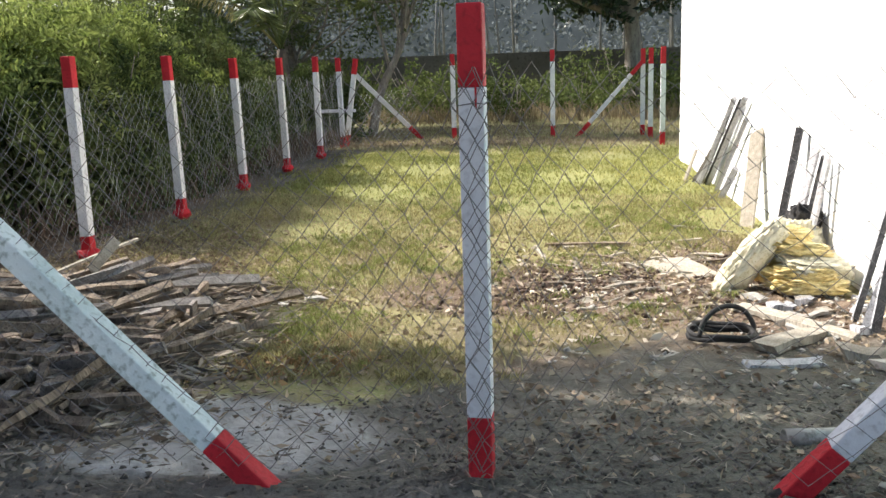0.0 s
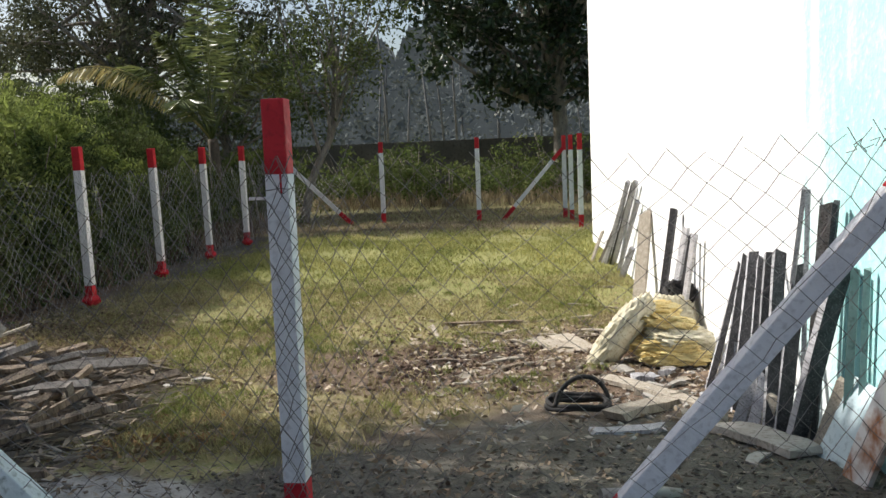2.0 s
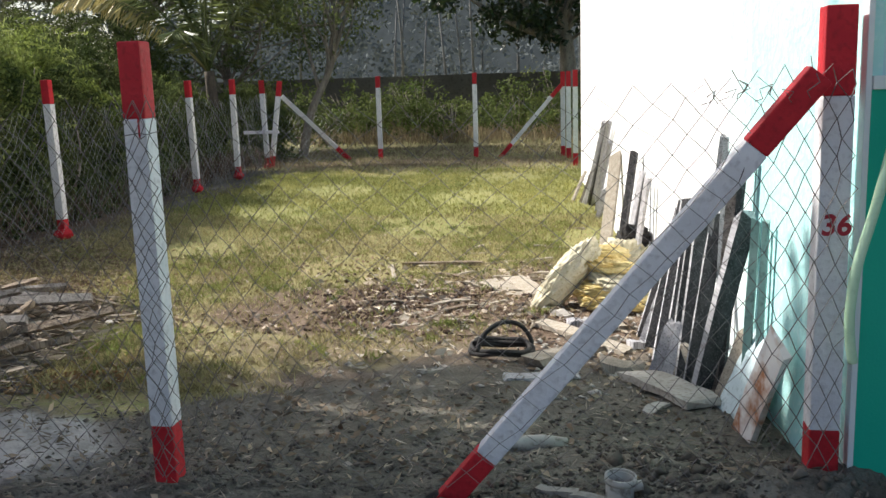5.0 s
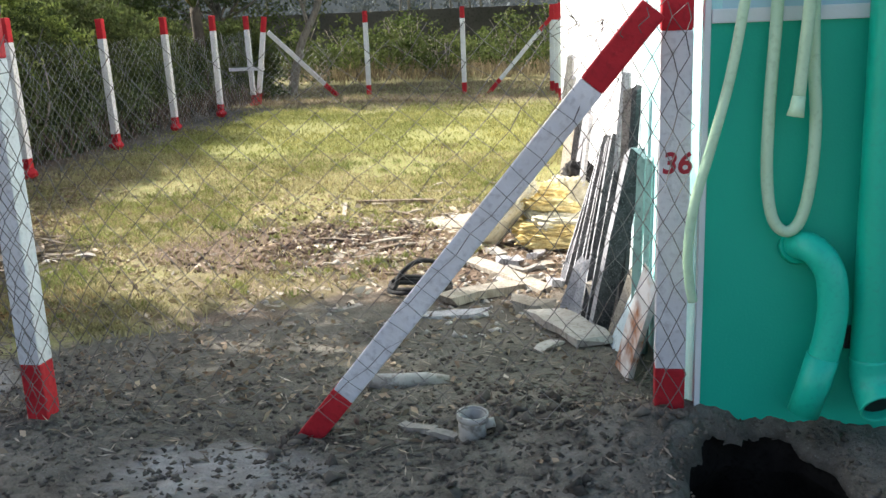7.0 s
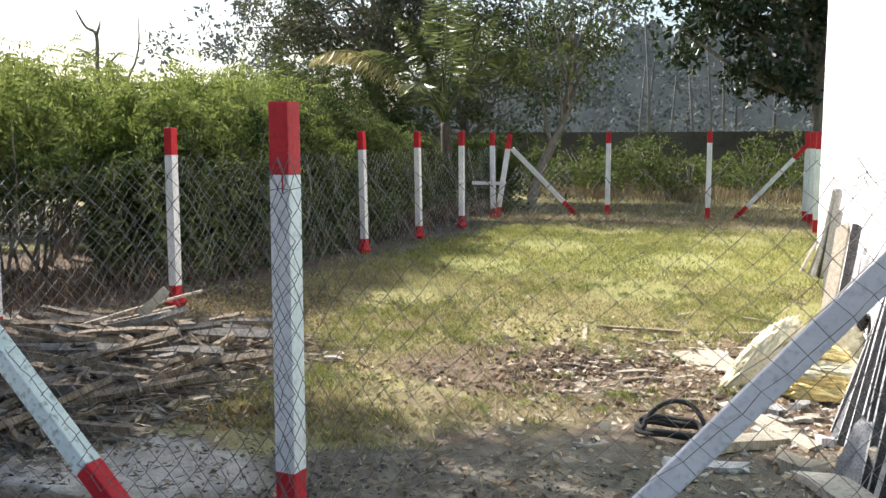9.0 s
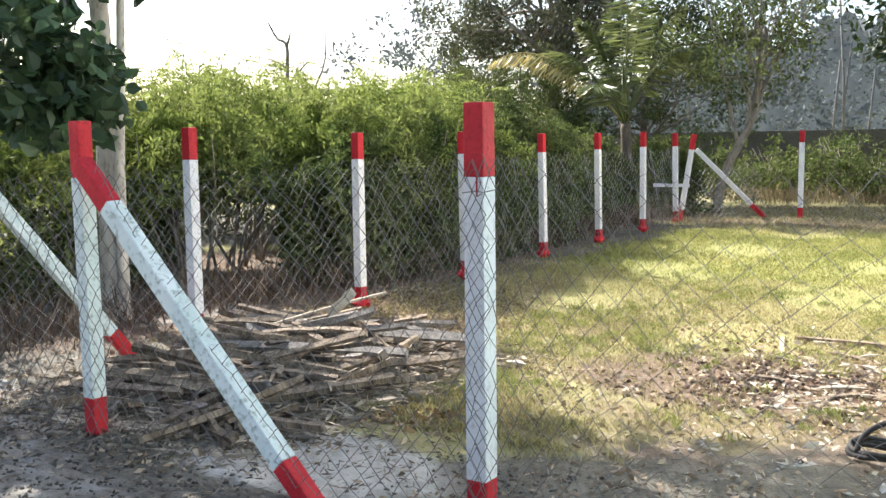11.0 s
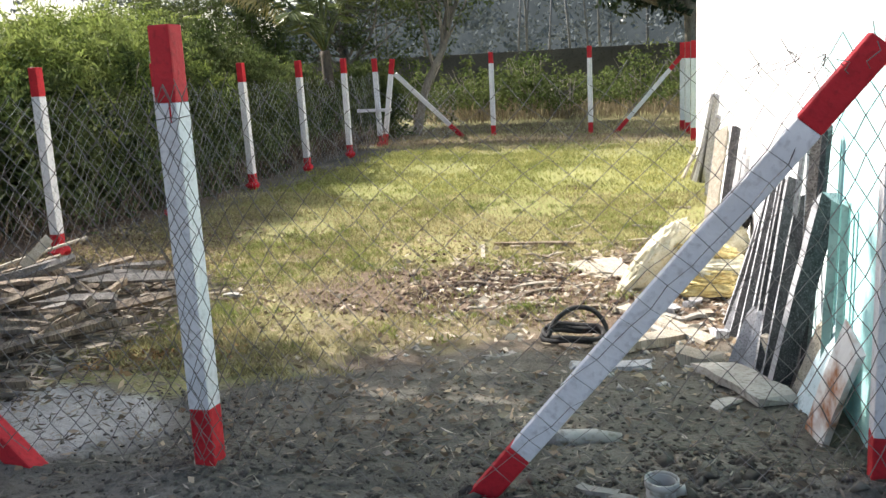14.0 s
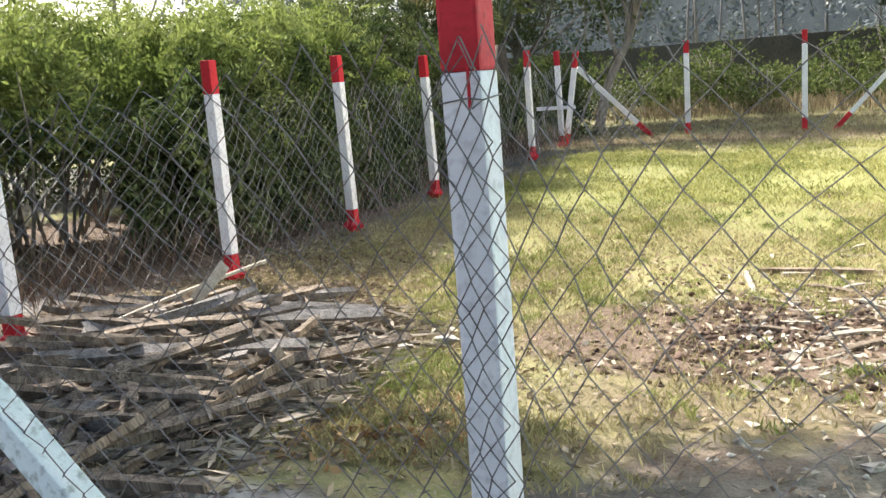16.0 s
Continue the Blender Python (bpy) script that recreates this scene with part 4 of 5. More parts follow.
    rs = np.random.RandomState(seed)
    ob = thing("palm", label, "palm tree", "", Matrix.Translation(base))
    bm = bmesh.new()
    tube(bm, curve_points([(0, 0, -0.1), (0.05, 0, h * 0.5), (0, 0.05, h)], 6), [thick * (1 - 0.3 * i / 12) for i in range(13)], 9)
    part("trunk", bm, bark or BARK, ob)
    for k, (az, el, L, sag, dry) in enumerate(fronds):
        a = math.radians(az)
        green = LEAF_PALM_DRY if dry else material
        pts = []
        for t in np.linspace(0, 1, 14):
            rr = L * t * math.cos(el) * (1 - 0.15 * t)
            zz = h + L * (t * math.sin(el) - sag * t * t)
            pts.append(Vector((rr * math.cos(a), rr * math.sin(a), zz)))
        rib = part("frond", tube(bmesh.new(), pts, [0.026 * (1 - 0.85 * i / 13) for i in range(14)], 5), green, ob)
        P, A = [], []
        for i in range(16, 74):
            t = i / 74 * 13
            j = min(int(t), 12)
            p = pts[j].lerp(pts[j + 1], t - j)
            d = (pts[j + 1] - pts[j]).normalized()
            s = d.cross(Vector((0, 0, 1))).normalized()
            ll = leaflet * (0.25 + 0.75 * math.sin(math.pi * min(1, 0.1 + i / 82)))
            for sg in (-1, 1):
                ax = (s * sg + d * 0.6 + Vector((0, 0, (-1.1 if dry else -0.6) + 0.2 * rs.normal()))).normalized()
                P.append(p + ax * ll * 0.5), A.append(ax * ll)
        A = np.array([tuple(v) for v in A])
        leaves("leaflet_spray", [tuple(v) for v in P], A, np.linalg.norm(A, axis=1), 0.048, green, rib, seed + k)
    return ob


palm("young coconut palm with drooping yellowing fronds", (-5.3, 13.3, 0), 1.7,
     ((197, 0.90, 4.9, 0.55, 1), (186, 1.05, 4.4, 0.60, 0), (205, 1.32, 4.2, 0.52, 0), (232, 1.30, 3.9, 0.50, 0), (300, 1.40, 4.3, 0.33, 0), (60, 1.42, 4.4, 0.30, 0),
      (12, 1.25, 3.9, 0.42, 0), (350, 1.10, 3.2, 0.5, 0), (120, 1.30, 4.0, 0.4, 0), (262, 1.0, 2.4, 0.6, 0)), 3, LEAF_PALM, leaflet=0.55, bark=DARK_BARK)
FAR_CROWN = [(137 * k % 360, 0.35 + 0.09 * (k % 11), 2.9 + 0.1 * (k % 5), 0.4, 0) for k in range(13)]
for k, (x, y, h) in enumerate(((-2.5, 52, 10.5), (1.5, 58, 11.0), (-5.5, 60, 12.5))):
    palm("far coconut palm beyond the wall, haze put into its grey", (x, y, 0), h, FAR_CROWN, 60 + k, LEAF_FAR, thick=0.10, bark=BARK_FAR, leaflet=0.7)

# dark thicket behind the palm, and a bare snag above the bushes
tree("tree", "low dark thicket tree behind the young palm", (-6.2, 15.9, 0),
     [(0, 0, -0.1), (0.1, 0, 0.9), (0.2, 0.1, 1.8), (0.3, 0.1, 3.0)], 0.09,
     [((0.0, 0, 1.2), (1.5, 0.9, 1.1)), ((1.0, 0, 2.5), (1.3, 0.9, 1.0)), ((-1.0, 0, 2.4), (1.2, 0.9, 1.0)), ((2.0, 0.1, 1.1), (0.8, 0.7, 1.0)), ((0.4, 0.1, 3.5), (1.5, 0.9, 0.8))], 230, 0.34, 44, 0.09, LEAF_TREE, 14, limbs=34)
snag = thing("dead_tree", "bare dead grey snag rising above the bushes", "tree")
bm = tube(bmesh.new(), curve_points([(-9.62, 9.0, -0.1), (-9.64, 9.0, 1.4), (-9.60, 9.0, 2.6), (-9.60, 9.0, 3.08), (-9.82, 9.0, 3.22), (-10.02, 9.0, 3.50)], 5), [0.05 * (1 - 0.75 * i / 25) for i in range(26)], 7)
part("trunk", bm, BARK, snag)
for p, q, r in (((-9.60, 9.0, 3.05), (-9.52, 9.0, 3.22), (-9.50, 9.0, 3.30)), ((-9.61, 9.0, 2.7), (-9.95, 9.0, 2.86), (-10.2, 9.1, 2.88)), ((-9.60, 9.0, 2.4), (-9.2, 9.0, 2.72), (-9.05, 9.0, 2.78)), ((-9.6, 9.0, 1.6), (-8.80, 9.0, 2.6), (-8.70, 9.0, 3.3))):
    part("branch", tube(bmesh.new(), curve_points([p, q, r], 4), [0.028 * (1 - 0.8 * i / 8) for i in range(9)], 6), BARK, snag)

# grove beyond the wall
rs = np.random.RandomState(21)
grove = thing("far_grove", "grey-green grove of trees beyond the wall, haze put into the colour", "trees")
bm = bmesh.new()
for k in range(26):
    x, y = rs.uniform(-24, 14), rs.uniform(34, 50)
    hh = rs.uniform(3.5, 8)
    tube(bm, [(x, y, -0.2), (x + rs.normal() * 0.15, y, hh * 0.5), (x + rs.normal() * 0.3, y, hh)], [0.07, 0.06, 0.045], 6)
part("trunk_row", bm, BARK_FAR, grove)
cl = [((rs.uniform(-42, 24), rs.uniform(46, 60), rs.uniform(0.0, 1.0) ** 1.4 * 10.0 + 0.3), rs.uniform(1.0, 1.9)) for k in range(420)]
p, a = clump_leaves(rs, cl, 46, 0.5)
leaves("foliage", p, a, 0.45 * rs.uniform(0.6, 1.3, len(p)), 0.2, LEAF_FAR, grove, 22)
tagged(grove, kind="stuff")



def treeline(name, label, y, base, amp, seed, material):
    """A far line of trees with an uneven top, on one glowing sheet, so distant that it shows no depth."""
    rs = np.random.RandomState(seed)
    n = 900
    x = np.linspace(-95, 80, n)
    h = base + amp * (0.5 * np.sin(x * 0.13 + seed) + 0.3 * np.sin(x * 0.41 + 2 * seed) + 0.2 * np.sin(x * 1.1)) + np.abs(rs.normal(size=n)) * 0.35
    h += amp * (0.55 * np.abs(np.sin(x * 0.47 + seed)) + 0.3 * np.abs(np.sin(x * 1.27 + 1.0)) + 0.12 * np.abs(np.sin(x * 3.9))) - 0.45 * amp
    h *= np.clip((x + 46) / 9, 0.35, 1)
    v = [(a, y + 0.002 * a * a, -1.0) for a in x] + [(a, y + 0.002 * a * a, b) for a, b in zip(x, h)]
    f = [(i, i + 1, n + i + 1, n + i) for i in range(n - 1)]
    return tagged(sheet(name, v, f, material), label, "treeline", kind="structure")


treeline("backdrop", "glowing grey sheet of distant trees, haze in its colour", 78, 9.0, 3.0, 3, HAZE_NEAR)
treeline("backdrop", "pale glowing sheet of the farthest trees, haze in its colour", 110, 13.5, 4.5, 8, HAZE_FAR)
bm = box(bmesh.new(), (-30, 23.0, -0.3), (14, 23.2, 1.62), 0.01)
tagged(part("boundary_wall", bm, OLD_WALL), "low dark weather-stained boundary wall behind the weeds", "wall", kind="structure")

# weeds and dry stalks before the far wall
rs = np.random.RandomState(31)
for k in range(32):
    x, y = -6.5 + k * 0.32 + rs.uniform(-0.3, 0.3), rs.uniform(17.5, 21.8)
    hh = rs.uniform(0.7, 1.25) * (1.4 if k % 3 == 1 else 1.0)
    ob = thing("weed_shrub", "leafy green weed clump before the far wall", "shrub", "weeds", Matrix.Translation((x, y, 0.04)))
    bm = bmesh.new()
    for j in range(9):
        d = Vector((rs.normal() * 0.4, rs.normal() * 0.3, hh * rs.uniform(0.6, 1.0)))
        tube(bm, [(0, 0, -0.05), d * 0.5 + Vector((0.03, 0, 0.05)), d], [0.014, 0.01, 0.004], 5)
    tagged(part("stem_tangle", bm, BARK, ob), kind="stuff")
    cl = [((rs.normal() * 0.5, rs.normal() * 0.4, hh * rs.uniform(0.25, 0.95)), rs.uniform(0.14, 0.26)) for j in range(26)]
    p, a = clump_leaves(rs, cl, 22, 0.1)
    leaves("foliage", p, a, 0.11 * rs.uniform(0.6, 1.3, len(p)), 0.05, LEAF_WEED, ob, 100 + k)
n = 4500
x, y = rs.uniform(-5, 4, n), rs.uniform(16.8, 21, n)
hh = rs.uniform(0.08, 0.5, n) * np.clip((y - 14.6) / 2.5, 0.3, 1)
c = np.stack([x, y, gz(x, y) + hh / 2], -1)
ax = np.stack([0.25 * rs.normal(size=n), 0.25 * rs.normal(size=n), np.ones(n)], -1)
tagged(leaves("dry_stalks", c, ax, hh, 0.022, STALK_DRY, None, 33), "dry reddish grass stalks before the far wall", "grass", kind="stuff")
n = 3600
x, y = rs.uniform(-4.9, -3.85, n), rs.uniform(0.5, 13, n)
hh = rs.uniform(0.1, 0.5, n)
c = np.stack([x, y, gz(x, y) + hh / 2], -1)
ax = np.stack([0.5 * rs.normal(size=n), 0.5 * rs.normal(size=n), np.ones(n)], -1)
tagged(leaves("dry_stalks", c, ax, hh, 0.012, DRY_BRUSH, None, 34), "dry tangled stalks along the foot of the bushes", "grass", kind="stuff")


# ---------------- grass and litter ----------------
def scatter(name, label, category, n, area, length, width, material, seed, flat, keep):
    rs = np.random.RandomState(seed)
    x, y = rs.uniform(area[0], area[1], n), rs.uniform(area[2], area[3], n)
    ok = rs.uniform(size=n) < keep(x, y)
    wallx = CORNER[0] + (y - CORNER[1]) * SIDE[0] / SIDE[1]
    ok &= (x < wallx - 0.03) | (y > 10)
    x, y = x[ok], y[ok]
    m = len(x)
    L = length * rs.uniform(0.5, 1.4, m)
    if flat:
        ax = np.stack([rs.normal(size=m), rs.normal(size=m), 0.25 * rs.normal(size=m)], -1)
        lift = 0.012
    else:
        ax = np.stack([0.7 * rs.normal(size=m), 0.7 * rs.normal(size=m), np.ones(m)], -1)
        lift = L * 0.35
    c = np.stack([x, y, gz(x, y) + lift], -1)
    return tagged(leaves(name, c, ax, L, width * rs.uniform(0.6, 1.4, m), material, None, seed + 1), label, category, kind="stuff")


def lawn(x, y):
    e = np.interp(x, [-4, -2, -0.8, 0.4, 1.0, 1.6, 3], [0.8, 1.3, 1.0, 1.7, 2.0, 3.4, 4.6])
    g = np.clip((y - e) / 0.8, 0, 1)
    g *= 1 - 0.9 * np.exp(-(((x - 0.8) / 1.0) ** 2 + ((y - 3.3) / 1.0) ** 2) ** 2)
    g *= 1 - 0.75 * np.exp(-(((x - 0.0) / 0.95) ** 2 + ((y - 3.1) / 0.75) ** 2) ** 2)
    g *= 1 - 0.95 * np.exp(-(((x + 2.5) / 1.1) ** 2 + ((y - 2.0) / 1.5) ** 2) ** 2)
    g *= 0.35 + 0.65 * (np.sin(2.3 * x + 1.3 * y) * np.sin(1.7 * y - x) > -0.35)
    return g * np.clip((x + 3.9) / 0.8, 0, 1)


scatter("grass", "short yellow-green trodden grass over the yard", "grass", 90000, (-3.8, 2.0, 0.8, 7.0), 0.05, 0.006, GRASS_DRY, 51, False, lawn)
scatter("grass", "short yellow-green trodden grass over the yard", "grass", 60000, (-4.2, 2.0, 7.0, 16.0), 0.06, 0.010, GRASS, 53, False, lambda x, y: lawn(x, y) * np.clip((12.2 - y) / 1.5, 0.12, 1))
# Dry brown blades, partly in place of green where the tree shade falls.
scatter("grass", "dry brown grass along the far fence, tree shade in its brown", "grass", 14000, (-4.2, 2.0, 11.0, 16.5), 0.08, 0.010, STALK_DRY, 54, False, lambda x, y: np.clip((y - 11) / 1.5, 0, 0.9))
def tufts(n, per, area, length, spread, material, seed, keep, label):
    """Clumps of blades that fan out from common roots."""
    rs = np.random.RandomState(seed)
    x, y = rs.uniform(area[0], area[1], n), rs.uniform(area[2], area[3], n)
    ok = (rs.uniform(size=n) < keep(x, y)) & (x < CORNER[0] + (y - CORNER[1]) * SIDE[0] / SIDE[1] - 0.06)
    x, y = np.repeat(x[ok], per), np.repeat(y[ok], per)
    m = len(x)
    r = spread * np.repeat(rs.uniform(0.4, 1.5, m // per), per)
    x, y = x + r * rs.normal(size=m), y + r * rs.normal(size=m)
    L = length * rs.uniform(0.45, 1.3, m)
    ax = np.stack([0.8 * rs.normal(size=m), 0.8 * rs.normal(size=m), np.ones(m)], -1)
    return tagged(leaves("grass_tufts", np.stack([x, y, gz(x, y) + L * 0.33], -1), ax, L, 0.0065 * rs.uniform(0.7, 1.5, m), material, None, seed + 1), label, "grass", kind="stuff")


patchy = lambda x, y: np.clip(0.5 + 0.9 * np.sin(1.7 * x + 0.9 * y + 0.6) * np.sin(1.3 * y - 0.8 * x + 1.1), 0.03, 1)
tufts(1500, 26, (-2.4, 1.3, 1.0, 6.5), 0.065, 0.045, TUFT, 151, lambda x, y: lawn(x, y) * patchy(x, y), "green tufts in the trodden grass")
tufts(900, 22, (-3.3, 1.2, 6.5, 11.5), 0.065, 0.07, TUFT, 153, lambda x, y: lawn(x, y) * patchy(x, y), "green tufts in the trodden grass")
tufts(420, 30, (-2.0, 0.4, 0.9, 2.6), 0.07, 0.045, GRASS_DRY, 155, lambda x, y: np.exp(-(((x + 1.0) / 0.8) ** 2 + ((y - 1.5) / 0.6) ** 2) ** 2), "yellowed matted grass tufts beside the wood heap")
tufts(150, 30, (-1.9, -0.9, 1.6, 2.5), 0.075, 0.05, TUFT, 157, lambda x, y: np.exp(-(((x + 1.35) / 0.4) ** 2 + ((y - 2.05) / 0.35) ** 2) ** 2), "green tufts beside the wood heap")
near = lambda x, y: np.clip(1.1 - np.abs(y - 2.6) / 3.2, 0.05, 1) * np.clip(0.35 + 0.5 * np.sin(1.9 * x + 0.5) * np.sin(2.3 * y) + 0.6 * (x < -1.3) * (y < 3.5), 0.1, 1)
scatter("leaf_litter", "dry brown fallen leaves and bark scraps on the ground", "litter", 24000, (-4.0, 2.0, -0.2, 6.5), 0.045, 0.022, LITTER, 55, True, near)
scatter("leaf_litter", "dry brown fallen leaves and bark scraps on the ground", "litter", 7000, (-3.4, -0.6, 0.1, 3.6), 0.06, 0.022, LITTER, 57, True,
        lambda x, y: np.exp(-(((x + 2.2) / 1.2) ** 2 + ((y - 1.6) / 1.5) ** 2) ** 2))
scatter("wood_chips", "pale wood chips and splinters strewn on the ground", "litter", 4800, (-3.0, 2.0, 0.2, 6.5), 0.05, 0.018, CHIP, 59, True,
        lambda x, y: 0.04 + 0.08 * (y > 1.5) + 0.85 * np.exp(-(((x - 0.8) / 1.2) ** 2 + ((y - 3.2) / 1.6) ** 2) ** 2))
scatter("wood_chips", "larger pale flakes of wood on the churned soil", "litter", 620, (-1.0, 1.6, 1.2, 5.2), 0.085, 0.04, CHIP, 60, True,
        lambda x, y: 0.1 * (y > 2.3) + 0.9 * np.exp(-(((x - 0.7) / 0.9) ** 2 + ((y - 3.2) / 1.2) ** 2) ** 2))
scatter("leaf_litter", "orange-brown dead leaves on the grass by the wood heap", "litter", 1500, (-1.9, -0.6, 0.9, 2.1), 0.05, 0.034, DEAD_LEAF, 67, True,
        lambda x, y: np.exp(-(((x + 1.2) / 0.5) ** 2 + ((y - 1.45) / 0.4) ** 2) ** 2))
scatter("twigs", "fine grey twigs and straw trodden into the soil", "litter", 9000, (-3.4, 2.2, -1.0, 2.2), 0.055, 0.007, SHRED, 61, True, lambda x, y: np.clip(1.2 - np.abs(y - 0.5), 0.2, 0.9))
scatter("leaf_litter", "reddish brown bark litter behind the wood heap", "litter", 9000, (-3.7, -2.0, 1.6, 6.0), 0.06, 0.022, LITTER, 63, True,
        lambda x, y: np.exp(-(((x + 3.0) / 0.75) ** 2 + ((y - 3.4) / 1.6) ** 2) ** 2))
scatter("leaf_litter", "brown bark crumbs strewn before the wood heap", "litter", 9000, (-3.4, -0.9, -0.6, 1.6), 0.05, 0.018, SHRED, 65, True,
        lambda x, y: np.exp(-(((x + 2.4) / 0.9) ** 2 + ((y - 0.6) / 0.8) ** 2) ** 2))


# ---------------- planks, boards and sticks ----------------
def plank_mesh(name, L, w, t, material, seed, cuts=5, rough=0.12, bow=0.01):
    """A rough sawn plank along z, with uneven edges and broken ends."""
    rs = random.Random(seed)
    bm = bmesh.new()
    rings = []
    ph = rs.uniform(0, 6)
    for k in range(cuts + 1):
        z = L * k / cuts
        o = bow * math.sin(math.pi * k / cuts + ph)
        ring = []
        for sx, sy in ((-1, -1), (1, -1), (1, 1), (-1, 1)):
            end = (k in (0, cuts)) * rs.uniform(-0.35, 0.35) * w
            ring.append(bm.verts.new((sx * t / 2 * (1 + rs.uniform(-rough, rough)) + o, sy * w / 2 * (1 + rs.uniform(-rough, rough)), z + end)))
        rings.append(ring)
    for a, c in zip(rings, rings[1:]):
        for j in range(4):
            bm.faces.new((a[j], a[(j + 1) % 4], c[(j + 1) % 4], c[j]))
    bm.faces.new(rings[0][::-1]), bm.faces.new(rings[-1])
    bmesh.ops.recalc_face_normals(bm, faces=bm.faces)
    me = bpy.data.meshes.new(name)
    bm.to_mesh(me)
    bm.free()
    me.materials.append(material)
    return me


def between(ob, a, b, width_dir):
    """Set a thing that is built along z from a towards b."""
    a, b, wd = Vector(a), Vector(b), Vector(width_dir)
    d = (b - a).normalized()
    wd = (wd - d * wd.dot(d)).normalized()
    m = Matrix((wd.cross(d), wd, d)).transposed().to_4x4()
    m.translation = a
    ob.matrix_world = m
    return ob


def wallx(y):
    return CORNER[0] + (y - CORNER[1]) * SIDE[0] / SIDE[1]


def propped(label, foot, top, w, t, material, seed, facing=(-0.72, -0.69), group="planks against the wall"):
    """A plank from its foot on the ground to its head near the wall; its broad side looks along facing."""
    a = Vector((foot[0], foot[1], gzf(*foot) - 0.012))
    b = Vector(top)
    me = plank_mesh("plank", (b - a).length, w, t, material, seed, 7, rough=0.06, bow=0.006)
    ob = tagged(new("plank", me), label, "plank", group)
    return between(ob, a, b, (-facing[1], facing[0], 0))


GREYED = "weathered grey plank leaning against the house wall"
DARKENED = "near-black plank leaning among the grey ones, gap shade in its colour"
FLAT = (-0.985, -0.17)
SPLAY = (-0.45, -0.89)
LIT = (-0.86, -0.51)
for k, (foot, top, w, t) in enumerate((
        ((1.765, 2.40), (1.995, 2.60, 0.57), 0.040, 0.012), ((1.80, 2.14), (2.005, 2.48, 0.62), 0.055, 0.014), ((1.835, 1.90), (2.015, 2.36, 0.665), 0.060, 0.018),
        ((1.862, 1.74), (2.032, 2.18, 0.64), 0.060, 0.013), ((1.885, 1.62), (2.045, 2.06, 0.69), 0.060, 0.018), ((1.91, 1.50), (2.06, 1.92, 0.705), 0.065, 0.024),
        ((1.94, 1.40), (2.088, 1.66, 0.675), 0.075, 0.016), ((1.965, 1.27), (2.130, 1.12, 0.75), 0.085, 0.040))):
    plank = propped("dark board with grey edges leaning on the wall, shade in its faces", foot, top, w, t, GREY_WOOD, 200 + k, (0.36, -0.93))
    # Broad faces get the dark wood, which carries shade; edges stay grey.
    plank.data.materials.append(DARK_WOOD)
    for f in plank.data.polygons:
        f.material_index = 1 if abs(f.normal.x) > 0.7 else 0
for k, (foot, top, w, t, m, facing) in enumerate((
        ((2.06, 1.40), (2.108, 1.27, 1.00), 0.055, 0.026, OLD_GREY, SPLAY), ((2.075, 1.36), (2.126, 1.20, 1.005), 0.022, 0.045, DARK_WOOD, SPLAY),
        ((1.985, 1.72), (2.090, 1.56, 1.055), 0.020, 0.020, GREY_WOOD, SPLAY), ((2.075, 1.56), (2.098, 1.54, 1.045), 0.020, 0.020, GREY_WOOD, SPLAY),
        ((2.125, 1.06), (2.146, 1.00, 0.745), 0.034, 0.020, TEAL, SPLAY), ((2.160, 0.99), (2.174, 0.94, 0.75), 0.026, 0.020, TEAL, SPLAY),
        ((1.785, 2.20), (1.900, 2.29, 0.17), 0.070, 0.045, GREY_WOOD, SPLAY), ((2.035, 1.13), (2.130, 1.08, 0.24), 0.075, 0.026, PALE_WOOD, (-0.72, -0.69)),
        ((1.805, 1.70), (1.900, 1.76, 0.12), 0.060, 0.030, GREY_WOOD, SPLAY), ((1.850, 1.60), (1.930, 1.66, 0.13), 0.055, 0.030, GREY_WOOD, SPLAY), ((1.90, 1.545), (1.945, 1.57, 0.06), 0.05, 0.03, PALE_WOOD, SPLAY),
        ((1.715, 4.50), (1.838, 4.38, 0.77), 0.045, 0.060, DARK_WOOD, SPLAY), ((1.745, 4.12), (1.870, 4.00, 0.66), 0.060, 0.026, GREY_WOOD, LIT), ((1.785, 3.88), (1.897, 3.72, 0.63), 0.045, 0.026, GREY_WOOD, LIT),
        ((1.765, 3.98), (1.885, 3.84, 0.62), 0.020, 0.045, DARK_WOOD, SPLAY),
        ((1.640, 5.42), (1.732, 5.66, 0.665), 0.150, 0.022, PALE_WOOD, (-0.80, -0.60)), ((1.461, 7.72), (1.652, 6.52, 0.92), 0.042, 0.030, GREY_WOOD, LIT),
        ((1.505, 7.70), (1.672, 6.32, 0.90), 0.024, 0.035, DARK_WOOD, SPLAY), ((1.540, 7.66), (1.692, 6.10, 0.935), 0.045, 0.030, GREY_WOOD, LIT),
        ((1.580, 7.22), (1.696, 6.06, 0.74), 0.040, 0.028, GREY_WOOD, LIT), ((1.40, 7.85), (1.62, 6.95, 0.60), 0.035, 0.026, OLD_GREY, LIT), ((1.43, 7.80), (1.635, 6.75, 0.78), 0.035, 0.026, GREY_WOOD, LIT),
        ((1.590, 6.87), (1.665, 6.46, 0.24), 0.060, 0.028, GREY_WOOD, LIT), ((1.300, 7.82), (1.46, 8.20, 0.26), 0.035, 0.024, PALE_WOOD, LIT))):
    lab = {"dark_wood_with_shade": DARKENED, "dull_teal_sheet": "thin dull teal batten leaning against the house wall", "pale_cut_wood": "pale wooden plank leaning against the house wall",
           "old_grey_brown_wood": "streaky grey-brown plank leaning against the house wall"}.get(m.name, GREYED)
    propped(lab, foot, top, w, t, m, 220 + k, facing)


